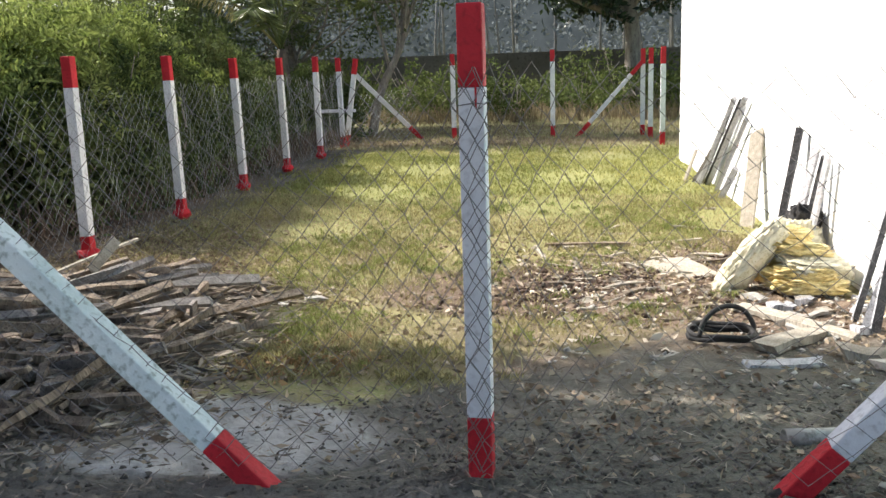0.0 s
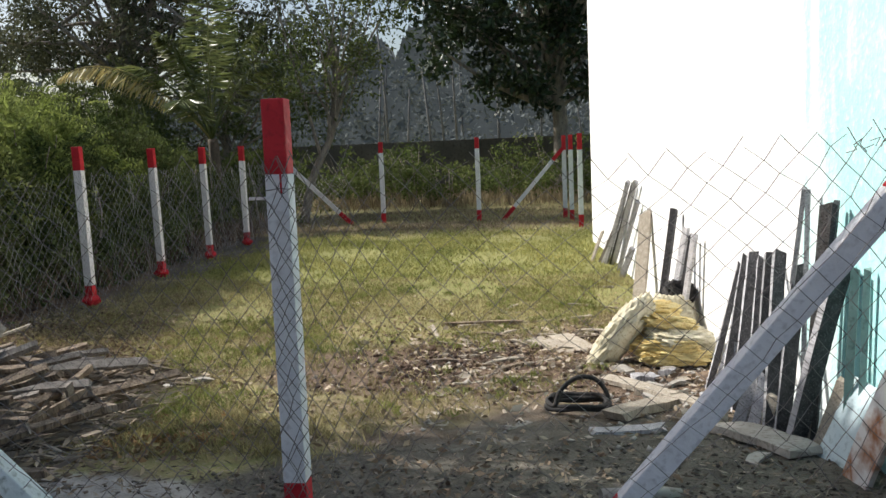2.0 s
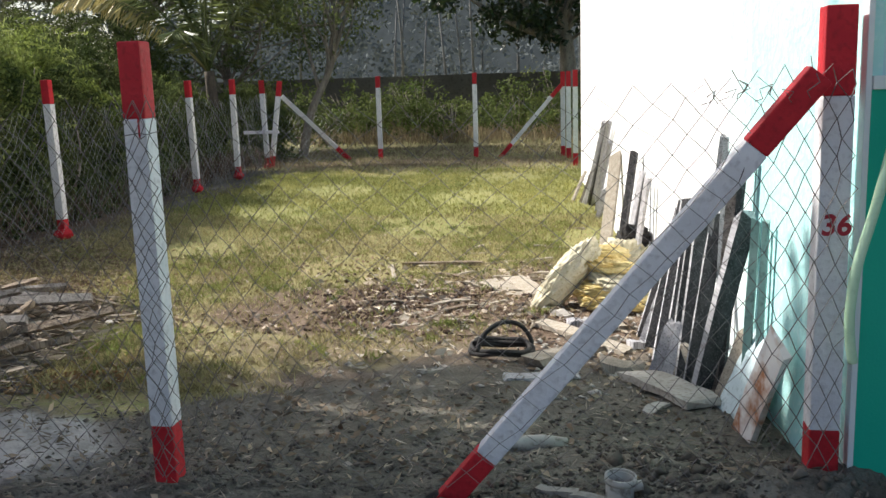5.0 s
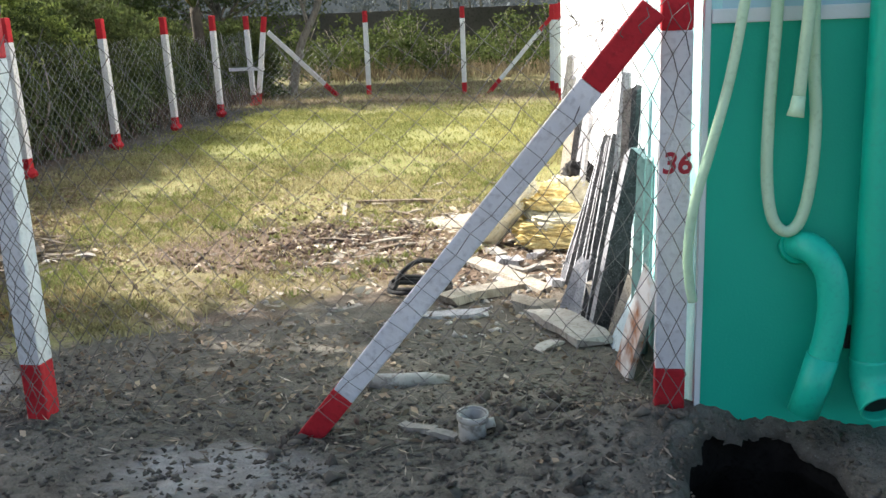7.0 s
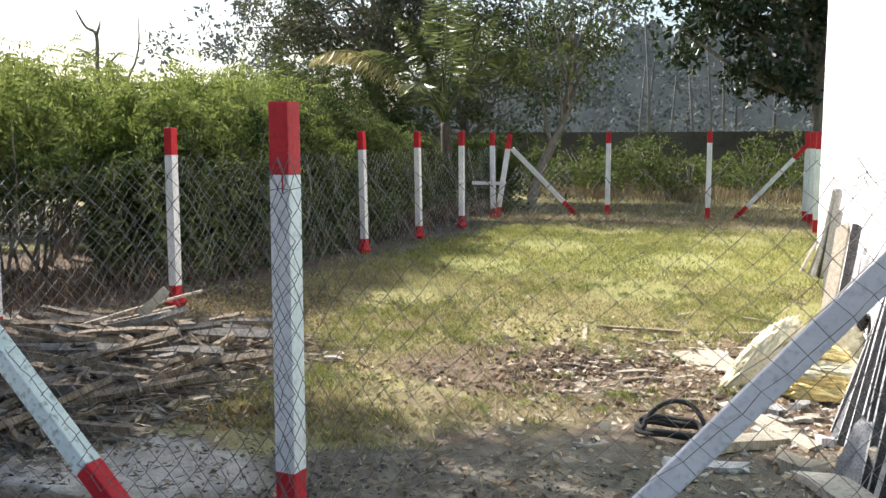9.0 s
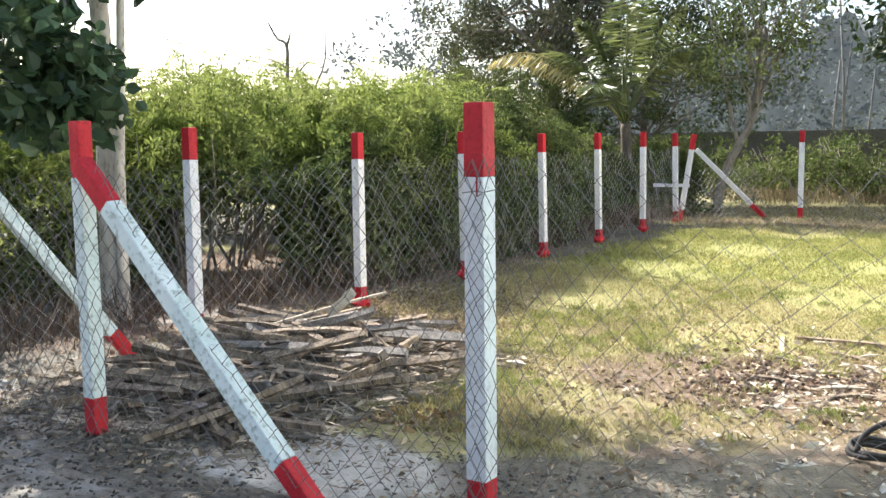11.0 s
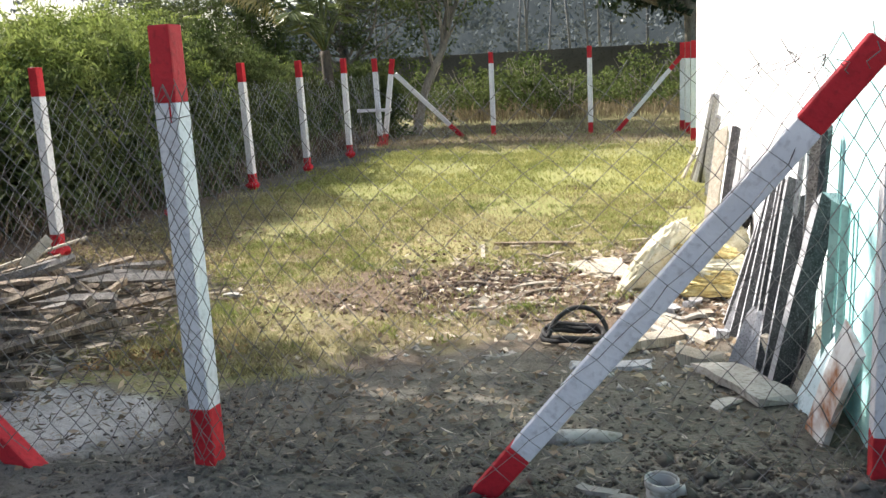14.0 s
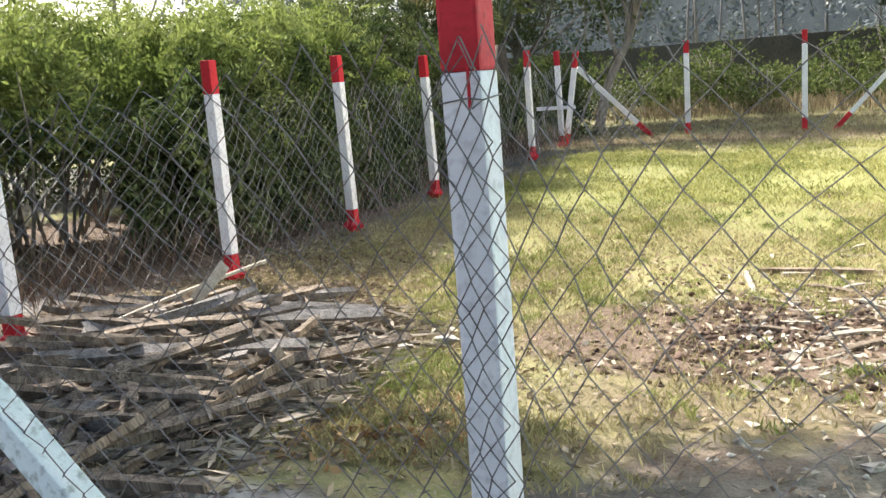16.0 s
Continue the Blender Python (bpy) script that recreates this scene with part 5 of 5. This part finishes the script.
def lying(name, label, a, b, w, t, material, seed, lift=0.0, category="board", group="boards on the ground", roll=0.0):
    a = Vector((a[0], a[1], gzf(a[0], a[1]) + t / 2 + lift if len(a) < 3 else a[2]))
    b = Vector((b[0], b[1], gzf(b[0], b[1]) + t / 2 + lift if len(b) < 3 else b[2]))
    me = plank_mesh(name, (b - a).length, w, t, material, seed)
    ob = tagged(new(name, me), label, category, group)
    d = (b - a).normalized()
    side = d.cross(Vector((0, 0, 1))).normalized()
    side = Matrix.Rotation(roll, 3, d) @ side
    return between(ob, a, b, side)


propped("aqua-painted board leaning low beside the corner post", (2.055, 0.98), (2.160, 0.93, 0.23), 0.27, 0.018, GLAZED, 301, FLAT, "boards by the corner post")
propped("white board with peeling rusty patch beside the corner post", (2.070, 0.755), (2.168, 0.60, 0.335), 0.155, 0.022, RUSTY, 302, (-0.96, -0.28), "boards by the corner post")
lying("stone_slab", "thick pale slab lying at the foot of the planks", (1.695, 1.56), (1.985, 1.00), 0.165, 0.036, STONE, 303, 0.01)
lying("board", "pale rough board lying on the soil", (1.20, 2.62), (1.70, 2.04), 0.11, 0.03, PALE_WOOD, 304)
lying("board", "pale rough board lying on the soil", (1.20, 1.76), (1.50, 2.13), 0.12, 0.045, PALE_WOOD, 305)
lying("wood_block", "short pale wooden block on the soil", (1.54, 1.74), (1.74, 1.68), 0.13, 0.05, PALE_WOOD, 306)
lying("board", "grey board half sunk in the soil", (1.08, 1.50), (1.42, 1.57), 0.09, 0.02, GREY_WOOD, 307)
lying("board", "wide pale plywood piece on the litter", (0.72, 3.95), (1.00, 3.55), 0.17, 0.015, PALE_WOOD, 308)
lying("board", "wide pale plywood piece on the litter", (0.92, 4.02), (1.12, 3.58), 0.16, 0.015, PALE_WOOD, 309, 0.01)
lying("stick", "long thin stick lying across the grass edge", (0.10, 4.52), (1.20, 4.76), 0.035, 0.03, PALE_WOOD, 310, category="stick", group="sticks")
lying("stick", "long thin stick lying across the grass edge", (-0.05, 4.62), (0.62, 4.52), 0.045, 0.035, PILE_WOOD, 311, category="stick", group="sticks")
lying("stick", "short pale stick tilted on the litter", (0.02, 3.95), (-0.12, 4.5), 0.03, 0.025, PALE_WOOD, 312, category="stick", group="sticks")
lying("stick", "thin pale stick in the grass beside the wall", (0.95, 6.35), (1.45, 6.15), 0.03, 0.025, PALE_WOOD, 313, category="stick", group="sticks")
lying("stick", "thin pale stick in the grass beside the wall", (1.0, 5.35), (1.5, 5.2), 0.028, 0.02, PALE_WOOD, 314, category="stick", group="sticks")
lying("board", "small white painted scrap of board", (0.66, 1.52), (0.76, 1.64), 0.05, 0.012, STONE, 315)
lying("board", "small white painted scrap of board", (1.72, 0.98), (1.80, 1.10), 0.06, 0.012, STONE, 316)
lying("board", "small pale board lying in the grass", (0.42, 5.10), (0.62, 5.14), 0.08, 0.012, PALE_WOOD, 317)
lying("rubble_piece", "broken grey rubble piece beside the pipe socket", (1.30, 0.20), (1.44, 0.11), 0.04, 0.02, STONE, 318, category="rubble", group="rubble")
lying("rubble_piece", "broken grey rubble piece beside the pipe socket", (1.43, 0.09), (1.53, 0.05), 0.035, 0.02, STONE, 319, category="rubble", group="rubble")
for j in range(26):
    x, y = rnd.uniform(1.25, 2.0), rnd.uniform(2.05, 3.1)
    if x > wallx(y) - 0.12:
        continue
    a = rnd.uniform(0, 3.14)
    L = rnd.uniform(0.05, 0.14)
    lying("brick_scrap", "broken scrap of stone and board on the soil", (x, y), (x + L * math.cos(a), y + L * math.sin(a)), rnd.uniform(0.04, 0.09), rnd.uniform(0.02, 0.04), rnd.choice((STONE, PALE_WOOD, GREY_WOOD)), 330 + j, category="rubble", group="rubble")
for j in range(46):
    x, y = rnd.gauss(0.55, 0.65), rnd.gauss(3.3, 0.75)
    if not (-1.2 < x < wallx(y) - 0.3 and 2.0 < y < 5.4):
        continue
    a = rnd.uniform(-0.7, 0.9)
    L = rnd.uniform(0.08, 0.32)
    lying("splinter", "pale split wood splinter on the littered soil", (x, y), (x + L * math.cos(a), y + L * math.sin(a)), rnd.uniform(0.015, 0.05), rnd.uniform(0.008, 0.018), rnd.choice((PALE_WOOD, PALE_WOOD, PILE_WOOD)), 380 + j, 0.004, category="stick", group="splinters")

# the heap of old wood beside the left fence
PILE = "weathered brown board in a heap of old wood"
meshes = [plank_mesh("pile_board", L, w, t, m, 500 + i, 8, 0.32, 0.016) for i, (L, w, t, m) in enumerate((
    (1.10, 0.045, 0.028, PILE_WOOD), (0.90, 0.036, 0.032, OLD_GREY), (0.70, 0.046, 0.022, PILE_WOOD), (0.48, 0.038, 0.024, PILE_WOOD), (1.00, 0.042, 0.034, PILE_WOOD),
    (0.36, 0.05, 0.015, OLD_GREY), (0.26, 0.04, 0.016, PILE_WOOD), (0.42, 0.03, 0.024, PILE_WOOD)))]


def heap(x, y):
    return 0.21 * math.exp(-((x + 2.45) / 0.85) ** 2 - ((y - 2.05) / 0.85) ** 2) + 0.10 * math.exp(-((x + 1.95) / 0.6) ** 2 - ((y - 1.0) / 0.5) ** 2)


for j in range(225):
    far = j < 105
    if far:
        x, y, ang = rnd.gauss(-2.55, 0.38), rnd.gauss(2.05, 0.45), rnd.gauss(0.42, 0.27)
        me = rnd.choice(meshes[:5] + meshes[:4])
    else:
        x, y, ang = rnd.gauss(-2.15, 0.45), rnd.gauss(1.05, 0.42), rnd.uniform(0, 3.14)
        me = rnd.choice(meshes[3:])
    if not (-3.3 < x < (-2.1 if far else -1.65) and 0.25 < y < 3.3):
        continue
    ob = tagged(new("pile_board", me), PILE if far else "short broken board at the edge of the wood heap", "board", "heap of old wood")
    z = gzf(x, y) + 0.025 + heap(x, y) * rnd.uniform(0.1, 1.0)
    d = Vector((math.cos(ang), math.sin(ang), rnd.gauss(0, 0.16)))
    L = max(v.co.z for v in me.vertices)
    a = Vector((x, y, z)) - d * L / 2
    b = a + d * L
    a.z = max(a.z, gzf(a.x, a.y) + 0.012)
    b.z = max(b.z, gzf(b.x, b.y) + 0.012)
    between(ob, a, b, (rnd.gauss(0, 0.5), rnd.gauss(0, 0.5) + 0.3, 0.45 if rnd.random() < 0.4 else 0.1))
lying("pile_board", "long pale lath on top of the wood heap", (-2.95, 1.75, 0.10), (-2.72, 2.98, 0.21), 0.024, 0.016, PALE_WOOD, 520, group="heap of old wood")
lying("pile_board", "short pale upright board on top of the wood heap", (-2.62, 2.2, 0.16), (-2.52, 2.36, 0.33), 0.065, 0.018, PALE_WOOD, 521, group="heap of old wood", roll=1.2)
lying("pile_board", "long grey board reaching out of the wood heap", (-2.95, 1.75, 0.12), (-1.72, 2.62, 0.03), 0.07, 0.025, OLD_GREY, 522, group="heap of old wood", roll=0.6)
lying("pile_board", "long grey board reaching out of the wood heap", (-2.85, 1.35, 0.10), (-1.75, 1.95, 0.05), 0.06, 0.025, OLD_GREY, 523, group="heap of old wood", roll=0.5)
lying("pile_board", "short grey board on the rim of the wood heap", (-1.78, 1.82, 0.0), (-1.72, 1.66, 0.13), 0.05, 0.02, OLD_GREY, 524, group="heap of old wood", roll=1.0)
lying("board", "crumpled white scrap beside the wood heap", (-1.62, 2.42), (-1.50, 2.50), 0.08, 0.02, STONE, 525, 0.02)
lying("board", "crumpled white scrap beside the wood heap", (-1.42, 2.62), (-1.30, 2.66), 0.06, 0.015, STONE, 526, 0.02)


rs = np.random.RandomState(81)
n = 10500
x, y = rs.normal(-2.3, 0.5, n), rs.normal(1.55, 0.75, n)
ok = (x > -3.4) & (x < -1.3) & (y > 0.0) & (y < 3.3)
x, y = x[ok], y[ok]
n = len(x)
hp = 0.19 * np.exp(-((x + 2.45) / 0.85) ** 2 - ((y - 2.05) / 0.85) ** 2) + 0.08 * np.exp(-((x + 1.95) / 0.6) ** 2 - ((y - 1.0) / 0.5) ** 2)
ang = np.where(rs.uniform(size=n) < 0.6, rs.normal(0.4, 0.5, n), rs.uniform(0, 3.14, n))
ax = np.stack([np.cos(ang), np.sin(ang), 0.2 * rs.normal(size=n)], -1)
tagged(leaves("wood_shreds", np.stack([x, y, gz(x, y) + 0.012 + hp * rs.uniform(0, 1, n)], -1), ax, rs.uniform(0.05, 0.24, n), rs.uniform(0.01, 0.03, n), SHRED, None, 82),
       "splintered bark and wood shreds over the heap", "litter", kind="stuff")


# ---------------- sacks ----------------
def sack(label, size, m, material, seed, folds=0.5, group="sacks"):
    """A slack woven sack, puffed in the middle, with creases and a gathered end."""
    bm = bmesh.new()
    bmesh.ops.create_uvsphere(bm, u_segments=64, v_segments=36, radius=1.0)
    off = Vector((seed * 3.1, seed * 1.7, 0))
    for v in bm.verts:
        x, y, z = v.co
        p = Vector([math.copysign(abs(c) ** 0.72, c) for c in (x, y, z)])
        n1 = noise.noise(p * 1.6 + off)
        ridge = 1 - abs(noise.noise(Vector((p.x * 2.2, p.y * 4.0, p.z * 4.0)) + off)) * 2
        ridge += 0.5 - abs(noise.noise(Vector((p.x * 7, p.y * 6, p.z * 6)) + off))
        ridge += 0.45 * (0.5 - abs(noise.noise(Vector((p.x * 5, p.y * 15, p.z * 15)) + off)) * 2)
        k = 1 + 0.18 * n1 + folds * 0.27 * (ridge - 0.5)
        v.co = Vector((p.x * size[0] * k, p.y * size[1] * k, p.z * size[2] * (k + 0.1 * n1)))
    for f in bm.faces:
        f.smooth = True
    ob = part("sack", bm, material)
    ob.matrix_world = m
    return tagged(ob, label, "sack", group)


gs = gzf(1.3, 3.2)
sack("filled cream woven sack standing against the heap", (0.27, 0.085, 0.08), pose(1.33, 3.20, gs + 0.19, 10, -50, 6), SACK_PALE, 1, 0.9)
for j, (x, y, z, ax, ay, az, rz, m) in enumerate((
        (1.66, 3.10, 0.05, 0.20, 0.15, 0.045, 12, SACK_YELLOW), (1.62, 3.14, 0.12, 0.19, 0.15, 0.045, -8, SACK_YELLOW), (1.70, 3.16, 0.185, 0.18, 0.14, 0.04, 20, SACK_PALE),
        (1.64, 3.24, 0.25, 0.17, 0.13, 0.045, 5, SACK_YELLOW), (1.80, 3.26, 0.10, 0.10, 0.14, 0.09, 60, SACK_PALE), (1.58, 3.40, 0.30, 0.15, 0.11, 0.06, 30, SACK_YELLOW), (1.55, 3.46, 0.14, 0.17, 0.16, 0.13, 75, SACK_YELLOW))):
    sack("folded yellowish woven sack in the heap by the wall", (ax, ay, az), pose(x, y, gs + z, rnd.uniform(-9, 9), rnd.uniform(-9, 9), rz), m, 3 + j, 1.0)
sack("crumpled black plastic bag behind the sacks", (0.10, 0.08, 0.10), pose(1.80, 3.95, gs + 0.30, 0, 20, 0), RUBBER, 15, 1.2, "")
sack("crumpled pale bag behind the sacks", (0.15, 0.12, 0.16), pose(1.72, 3.85, gs + 0.14, 0, 10, 20), SACK_PALE, 16, 1.2, "")

# coil of black hose
g = gzf(1.0, 1.95)
pts = []
for j in range(46):
    a = j / 46 * 2.55 * 2 * math.pi
    r = 0.15 + 0.012 * math.sin(2.3 * a)
    pts.append((1.02 + r * math.cos(a) * 1.05, 1.95 + r * math.sin(a) * 0.85, g + 0.03 + 0.016 * (a / 6.28) + 0.008 * math.sin(3 * a)))
coil = thing("hose_coil", "coil of black rubber hose lying on the soil", "hose")
part("coil", tube(bmesh.new(), curve_points(pts, 2), 0.013, 8), RUBBER, coil)
pts = [(0.90, 1.87, g + 0.05), (0.93, 1.90, g + 0.13), (1.02, 1.94, g + 0.19), (1.12, 1.97, g + 0.17), (1.18, 1.98, g + 0.08), (1.16, 1.96, g + 0.02), (1.28, 2.0, g + 0.02)]
part("raised_loop", tube(bmesh.new(), curve_points(pts, 5), 0.013, 8), RUBBER, coil)


def hollow(bm, pts, r, wall, sides=20):
    """An open pipe with a wall of real thickness."""
    tube(bm, pts, r, sides, cap=False)
    n0 = len(bm.verts)
    tube(bm, pts, r - wall, sides, cap=False)
    bm.verts.ensure_lookup_table()
    for end in (0, len(pts) - 1):
        for k in range(sides):
            a, b = end * sides + k, end * sides + (k + 1) % sides
            bm.faces.new((bm.verts[a], bm.verts[b], bm.verts[n0 + b], bm.verts[n0 + a]))
    bmesh.ops.recalc_face_normals(bm, faces=bm.faces)
    return bm


ob = part("pipe_offcut", hollow(bmesh.new(), [(1.08, 0.59, gzf(1.08, 0.59) + 0.018), (1.20, 0.62, gzf(1.2, 0.62) + 0.014), (1.30, 0.645, gzf(1.3, 0.645) + 0.006), (1.39, 0.665, gzf(1.39, 0.665) - 0.012)], 0.034, 0.004), PVC_DIRTY)
tagged(ob, "muddy white plastic pipe offcut beside the strut", "pipe")
g = gzf(1.6, 0.02)
cup = thing("pipe_socket", "muddy white plastic pipe socket standing in the soil", "pipe fitting")
part("body", hollow(bmesh.new(), [(1.575, 0.055, g - 0.04), (1.577, 0.053, g + 0.02), (1.579, 0.051, g + 0.07)], 0.046, 0.004), PVC_DIRTY, cup)
part("rim", hollow(bmesh.new(), [(1.579, 0.051, g + 0.055), (1.5795, 0.0507, g + 0.065), (1.58, 0.05, g + 0.078)], 0.052, 0.0055), PVC_DIRTY, cup)
part("outlet", hollow(bmesh.new(), [(1.615, 0.055, g + 0.035), (1.635, 0.06, g + 0.04), (1.65, 0.062, g + 0.043)], 0.016, 0.003), PVC_DIRTY, cup)

# ---------------- hoses and pipes on the green wall ----------------
hang = thing("garden_hose", "pale green hose hanging down the green wall", "hose", "hoses on the wall")
part("hose", tube(bmesh.new(), curve_points([(2.60, 0.06, 2.45), (2.50, 0.055, 2.0), (2.43, 0.05, 1.62), (2.385, 0.045, 1.34), (2.35, 0.04, 1.12), (2.30, 0.015, 0.92), (2.258, 0.006, 0.76), (2.243, 0.006, 0.62), (2.25, 0.012, 0.52), (2.262, 0.02, 0.46)], 6), 0.015, 12), HOSE, hang)
loop = thing("garden_hose", "pale green hose hung in a loop on the green wall", "hose", "hoses on the wall")
part("hose", tube(bmesh.new(), curve_points([(2.50, 0.06, 2.45), (2.48, 0.06, 1.8), (2.472, 0.06, 1.33), (2.462, 0.055, 1.05), (2.462, 0.05, 0.84), (2.482, 0.045, 0.71), (2.524, 0.045, 0.668), (2.563, 0.045, 0.71), (2.585, 0.05, 0.84), (2.588, 0.055, 1.0), (2.575, 0.058, 1.16), (2.568, 0.062, 1.4), (2.58, 0.062, 1.9), (2.60, 0.062, 2.45)], 6), 0.017, 12), HOSE, loop)
loose = thing("garden_hose", "cut end of a pale green hose on the green wall", "hose", "hoses on the wall")
part("hose", tube(bmesh.new(), curve_points([(2.575, 0.02, 2.45), (2.565, 0.02, 1.8), (2.55, 0.018, 1.34), (2.54, 0.016, 1.18), (2.532, 0.015, 1.06)], 6), 0.017, 12), HOSE, loose)
part("cut_end", tube(bmesh.new(), [(2.532, 0.015, 1.062), (2.528, 0.013, 1.03), (2.524, 0.012, 1.005)], [0.019, 0.021, 0.025], 10), HOSE, loose, "ragged flared cut end")
elbow = thing("drain_pipe", "glossy pale green drain pipe bending out of the wall", "pipe")
part("bend", tube(bmesh.new(), curve_points([(2.560, 0.13, 0.605), (2.570, 0.06, 0.625), (2.605, 0.02, 0.612), (2.642, 0.008, 0.555), (2.656, 0.008, 0.46), (2.650, 0.008, 0.36), (2.634, 0.008, 0.285)], 7), 0.043, 20), PIPE_LIGHT, elbow)
part("spigot", hollow(bmesh.new(), [(2.637, 0.008, 0.30), (2.617, 0.008, 0.215), (2.590, 0.006, 0.118)], 0.047, 0.005), PIPE_LIGHT, elbow)
part("collar", tube(bmesh.new(), [(2.560, 0.105, 0.605), (2.566, 0.085, 0.615)], 0.052, 20), PIPE_GREEN, elbow)
down = thing("downpipe", "thick green painted downpipe with an open elbow", "pipe")
part("shaft", tube(bmesh.new(), [(2.755, 0.03, 4.55), (2.755, 0.03, 2.0), (2.775, 0.03, 0.27)], 0.056, 24, cap=False), PIPE_GREEN, down)
part("elbow", hollow(bmesh.new(), curve_points([(2.776, 0.03, 0.295), (2.780, 0.028, 0.24), (2.789, 0.005, 0.19), (2.797, -0.045, 0.158)], 5), 0.060, 0.006, 24), PIPE_LIGHT, down)
# Black plug set back in the elbow to stand for the bore's shade.
part("dark_bore", tube(bmesh.new(), [(2.789, 0.005, 0.19), (2.792, -0.02, 0.176)], 0.0535, 20), DARK_HOLE, down, "black plug for the shade inside the pipe")
boxx = thing("socket_box", "small black box fixed to the green wall", "electric box")
part("body", box(bmesh.new(), (2.714, 0.078, 0.298), (2.755, 0.101, 0.368), 0.003), DARK_HOLE, boxx)
part("cover", box(bmesh.new(), (2.719, 0.072, 0.305), (2.750, 0.079, 0.361), 0.002), RUBBER, boxx)


# ---------------- clods ----------------
def clods(n, area, size, material, seed, keep, label):
    rs = np.random.RandomState(seed)
    x, y = rs.uniform(area[0], area[1], n), rs.uniform(area[2], area[3], n)
    ok = (rs.uniform(size=n) < keep(x, y)) & (((x - PIT[0]) / PIT[2]) ** 2 + ((y - PIT[1]) / PIT[3]) ** 2 > 0.97) & ((x < wallx(y) - 0.03) | (y < 0.06))
    x, y = x[ok], y[ok]
    m = len(x)
    s = size * rs.uniform(0.3, 1.0, m) ** 2 + 0.004
    o = np.array([(1, 0, 0), (0, 1, 0), (-1, 0, 0), (0, -1, 0), (0, 0, 1), (0, 0, -1)], float)
    v = o[None] * s[:, None, None] * rs.uniform(0.5, 1.4, (m, 6, 1)) + rs.normal(size=(m, 6, 3)) * s[:, None, None] * 0.3
    v[:, :, 2] *= 0.7
    v += np.stack([x, y, gz(x, y) + s * 0.2], -1)[:, None, :]
    f = np.array([(0, 1, 4), (1, 2, 4), (2, 3, 4), (3, 0, 4), (1, 0, 5), (2, 1, 5), (3, 2, 5), (0, 3, 5)])
    faces = (np.arange(m)[:, None, None] * 6 + f[None]).reshape(-1, 3)
    return tagged(sheet("soil_clods", v.reshape(-1, 3).tolist(), faces.tolist(), material, smooth=True), label, "soil", kind="stuff")


clods(24000, (-3.4, 2.8, -1.0, 1.7), 0.011, CLOD, 71, lambda x, y: (1 - 0.9 * np.exp(-(((x + 1.2) / 0.9) ** 2 + ((y - 0.4) / 0.5) ** 2) ** 2)) * np.clip(0.3 * (y < 1.0 + 0.25 * x) + np.exp(-((y - 0.0) / 0.45) ** 2) * (0.15 + 0.3 * (x > -0.6) + 0.55 * (x > 1.0)) + 0.8 * np.exp(-((x - 2.2) / 0.5) ** 2 - (y / 0.35) ** 2), 0, 1), "dark damp soil clods along the fence foot")
clods(5200, (-0.7, 1.4, 2.2, 4.6), 0.026, CHURNED, 73, lambda x, y: np.exp(-(((x - 0.3) / 0.32) ** 2 + ((y - 3.35) / 0.25) ** 2)) + 0.7 * np.exp(-(((x + 0.02) / 0.2) ** 2 + ((y - 3.1) / 0.4) ** 2)) + 0.12, "churned dark soil clods among the litter")
clods(900, (0.7, 2.3, -0.35, 0.55), 0.03, CLOD, 77, lambda x, y: 0.12 + 0.8 * np.exp(-((x - 1.75) / 0.22) ** 2 - ((y - 0.2) / 0.16) ** 2) + 0.7 * np.exp(-((x - 1.0) / 0.14) ** 2 - ((y - 0.05) / 0.08) ** 2), "large crumbled clods of freshly dug soil")
clods(900, (0.0, 2.3, 1.2, 3.4), 0.02, STONE, 75, lambda x, y: 0.2 + 0.8 * (x > 1.2), "small pale stones on the soil")
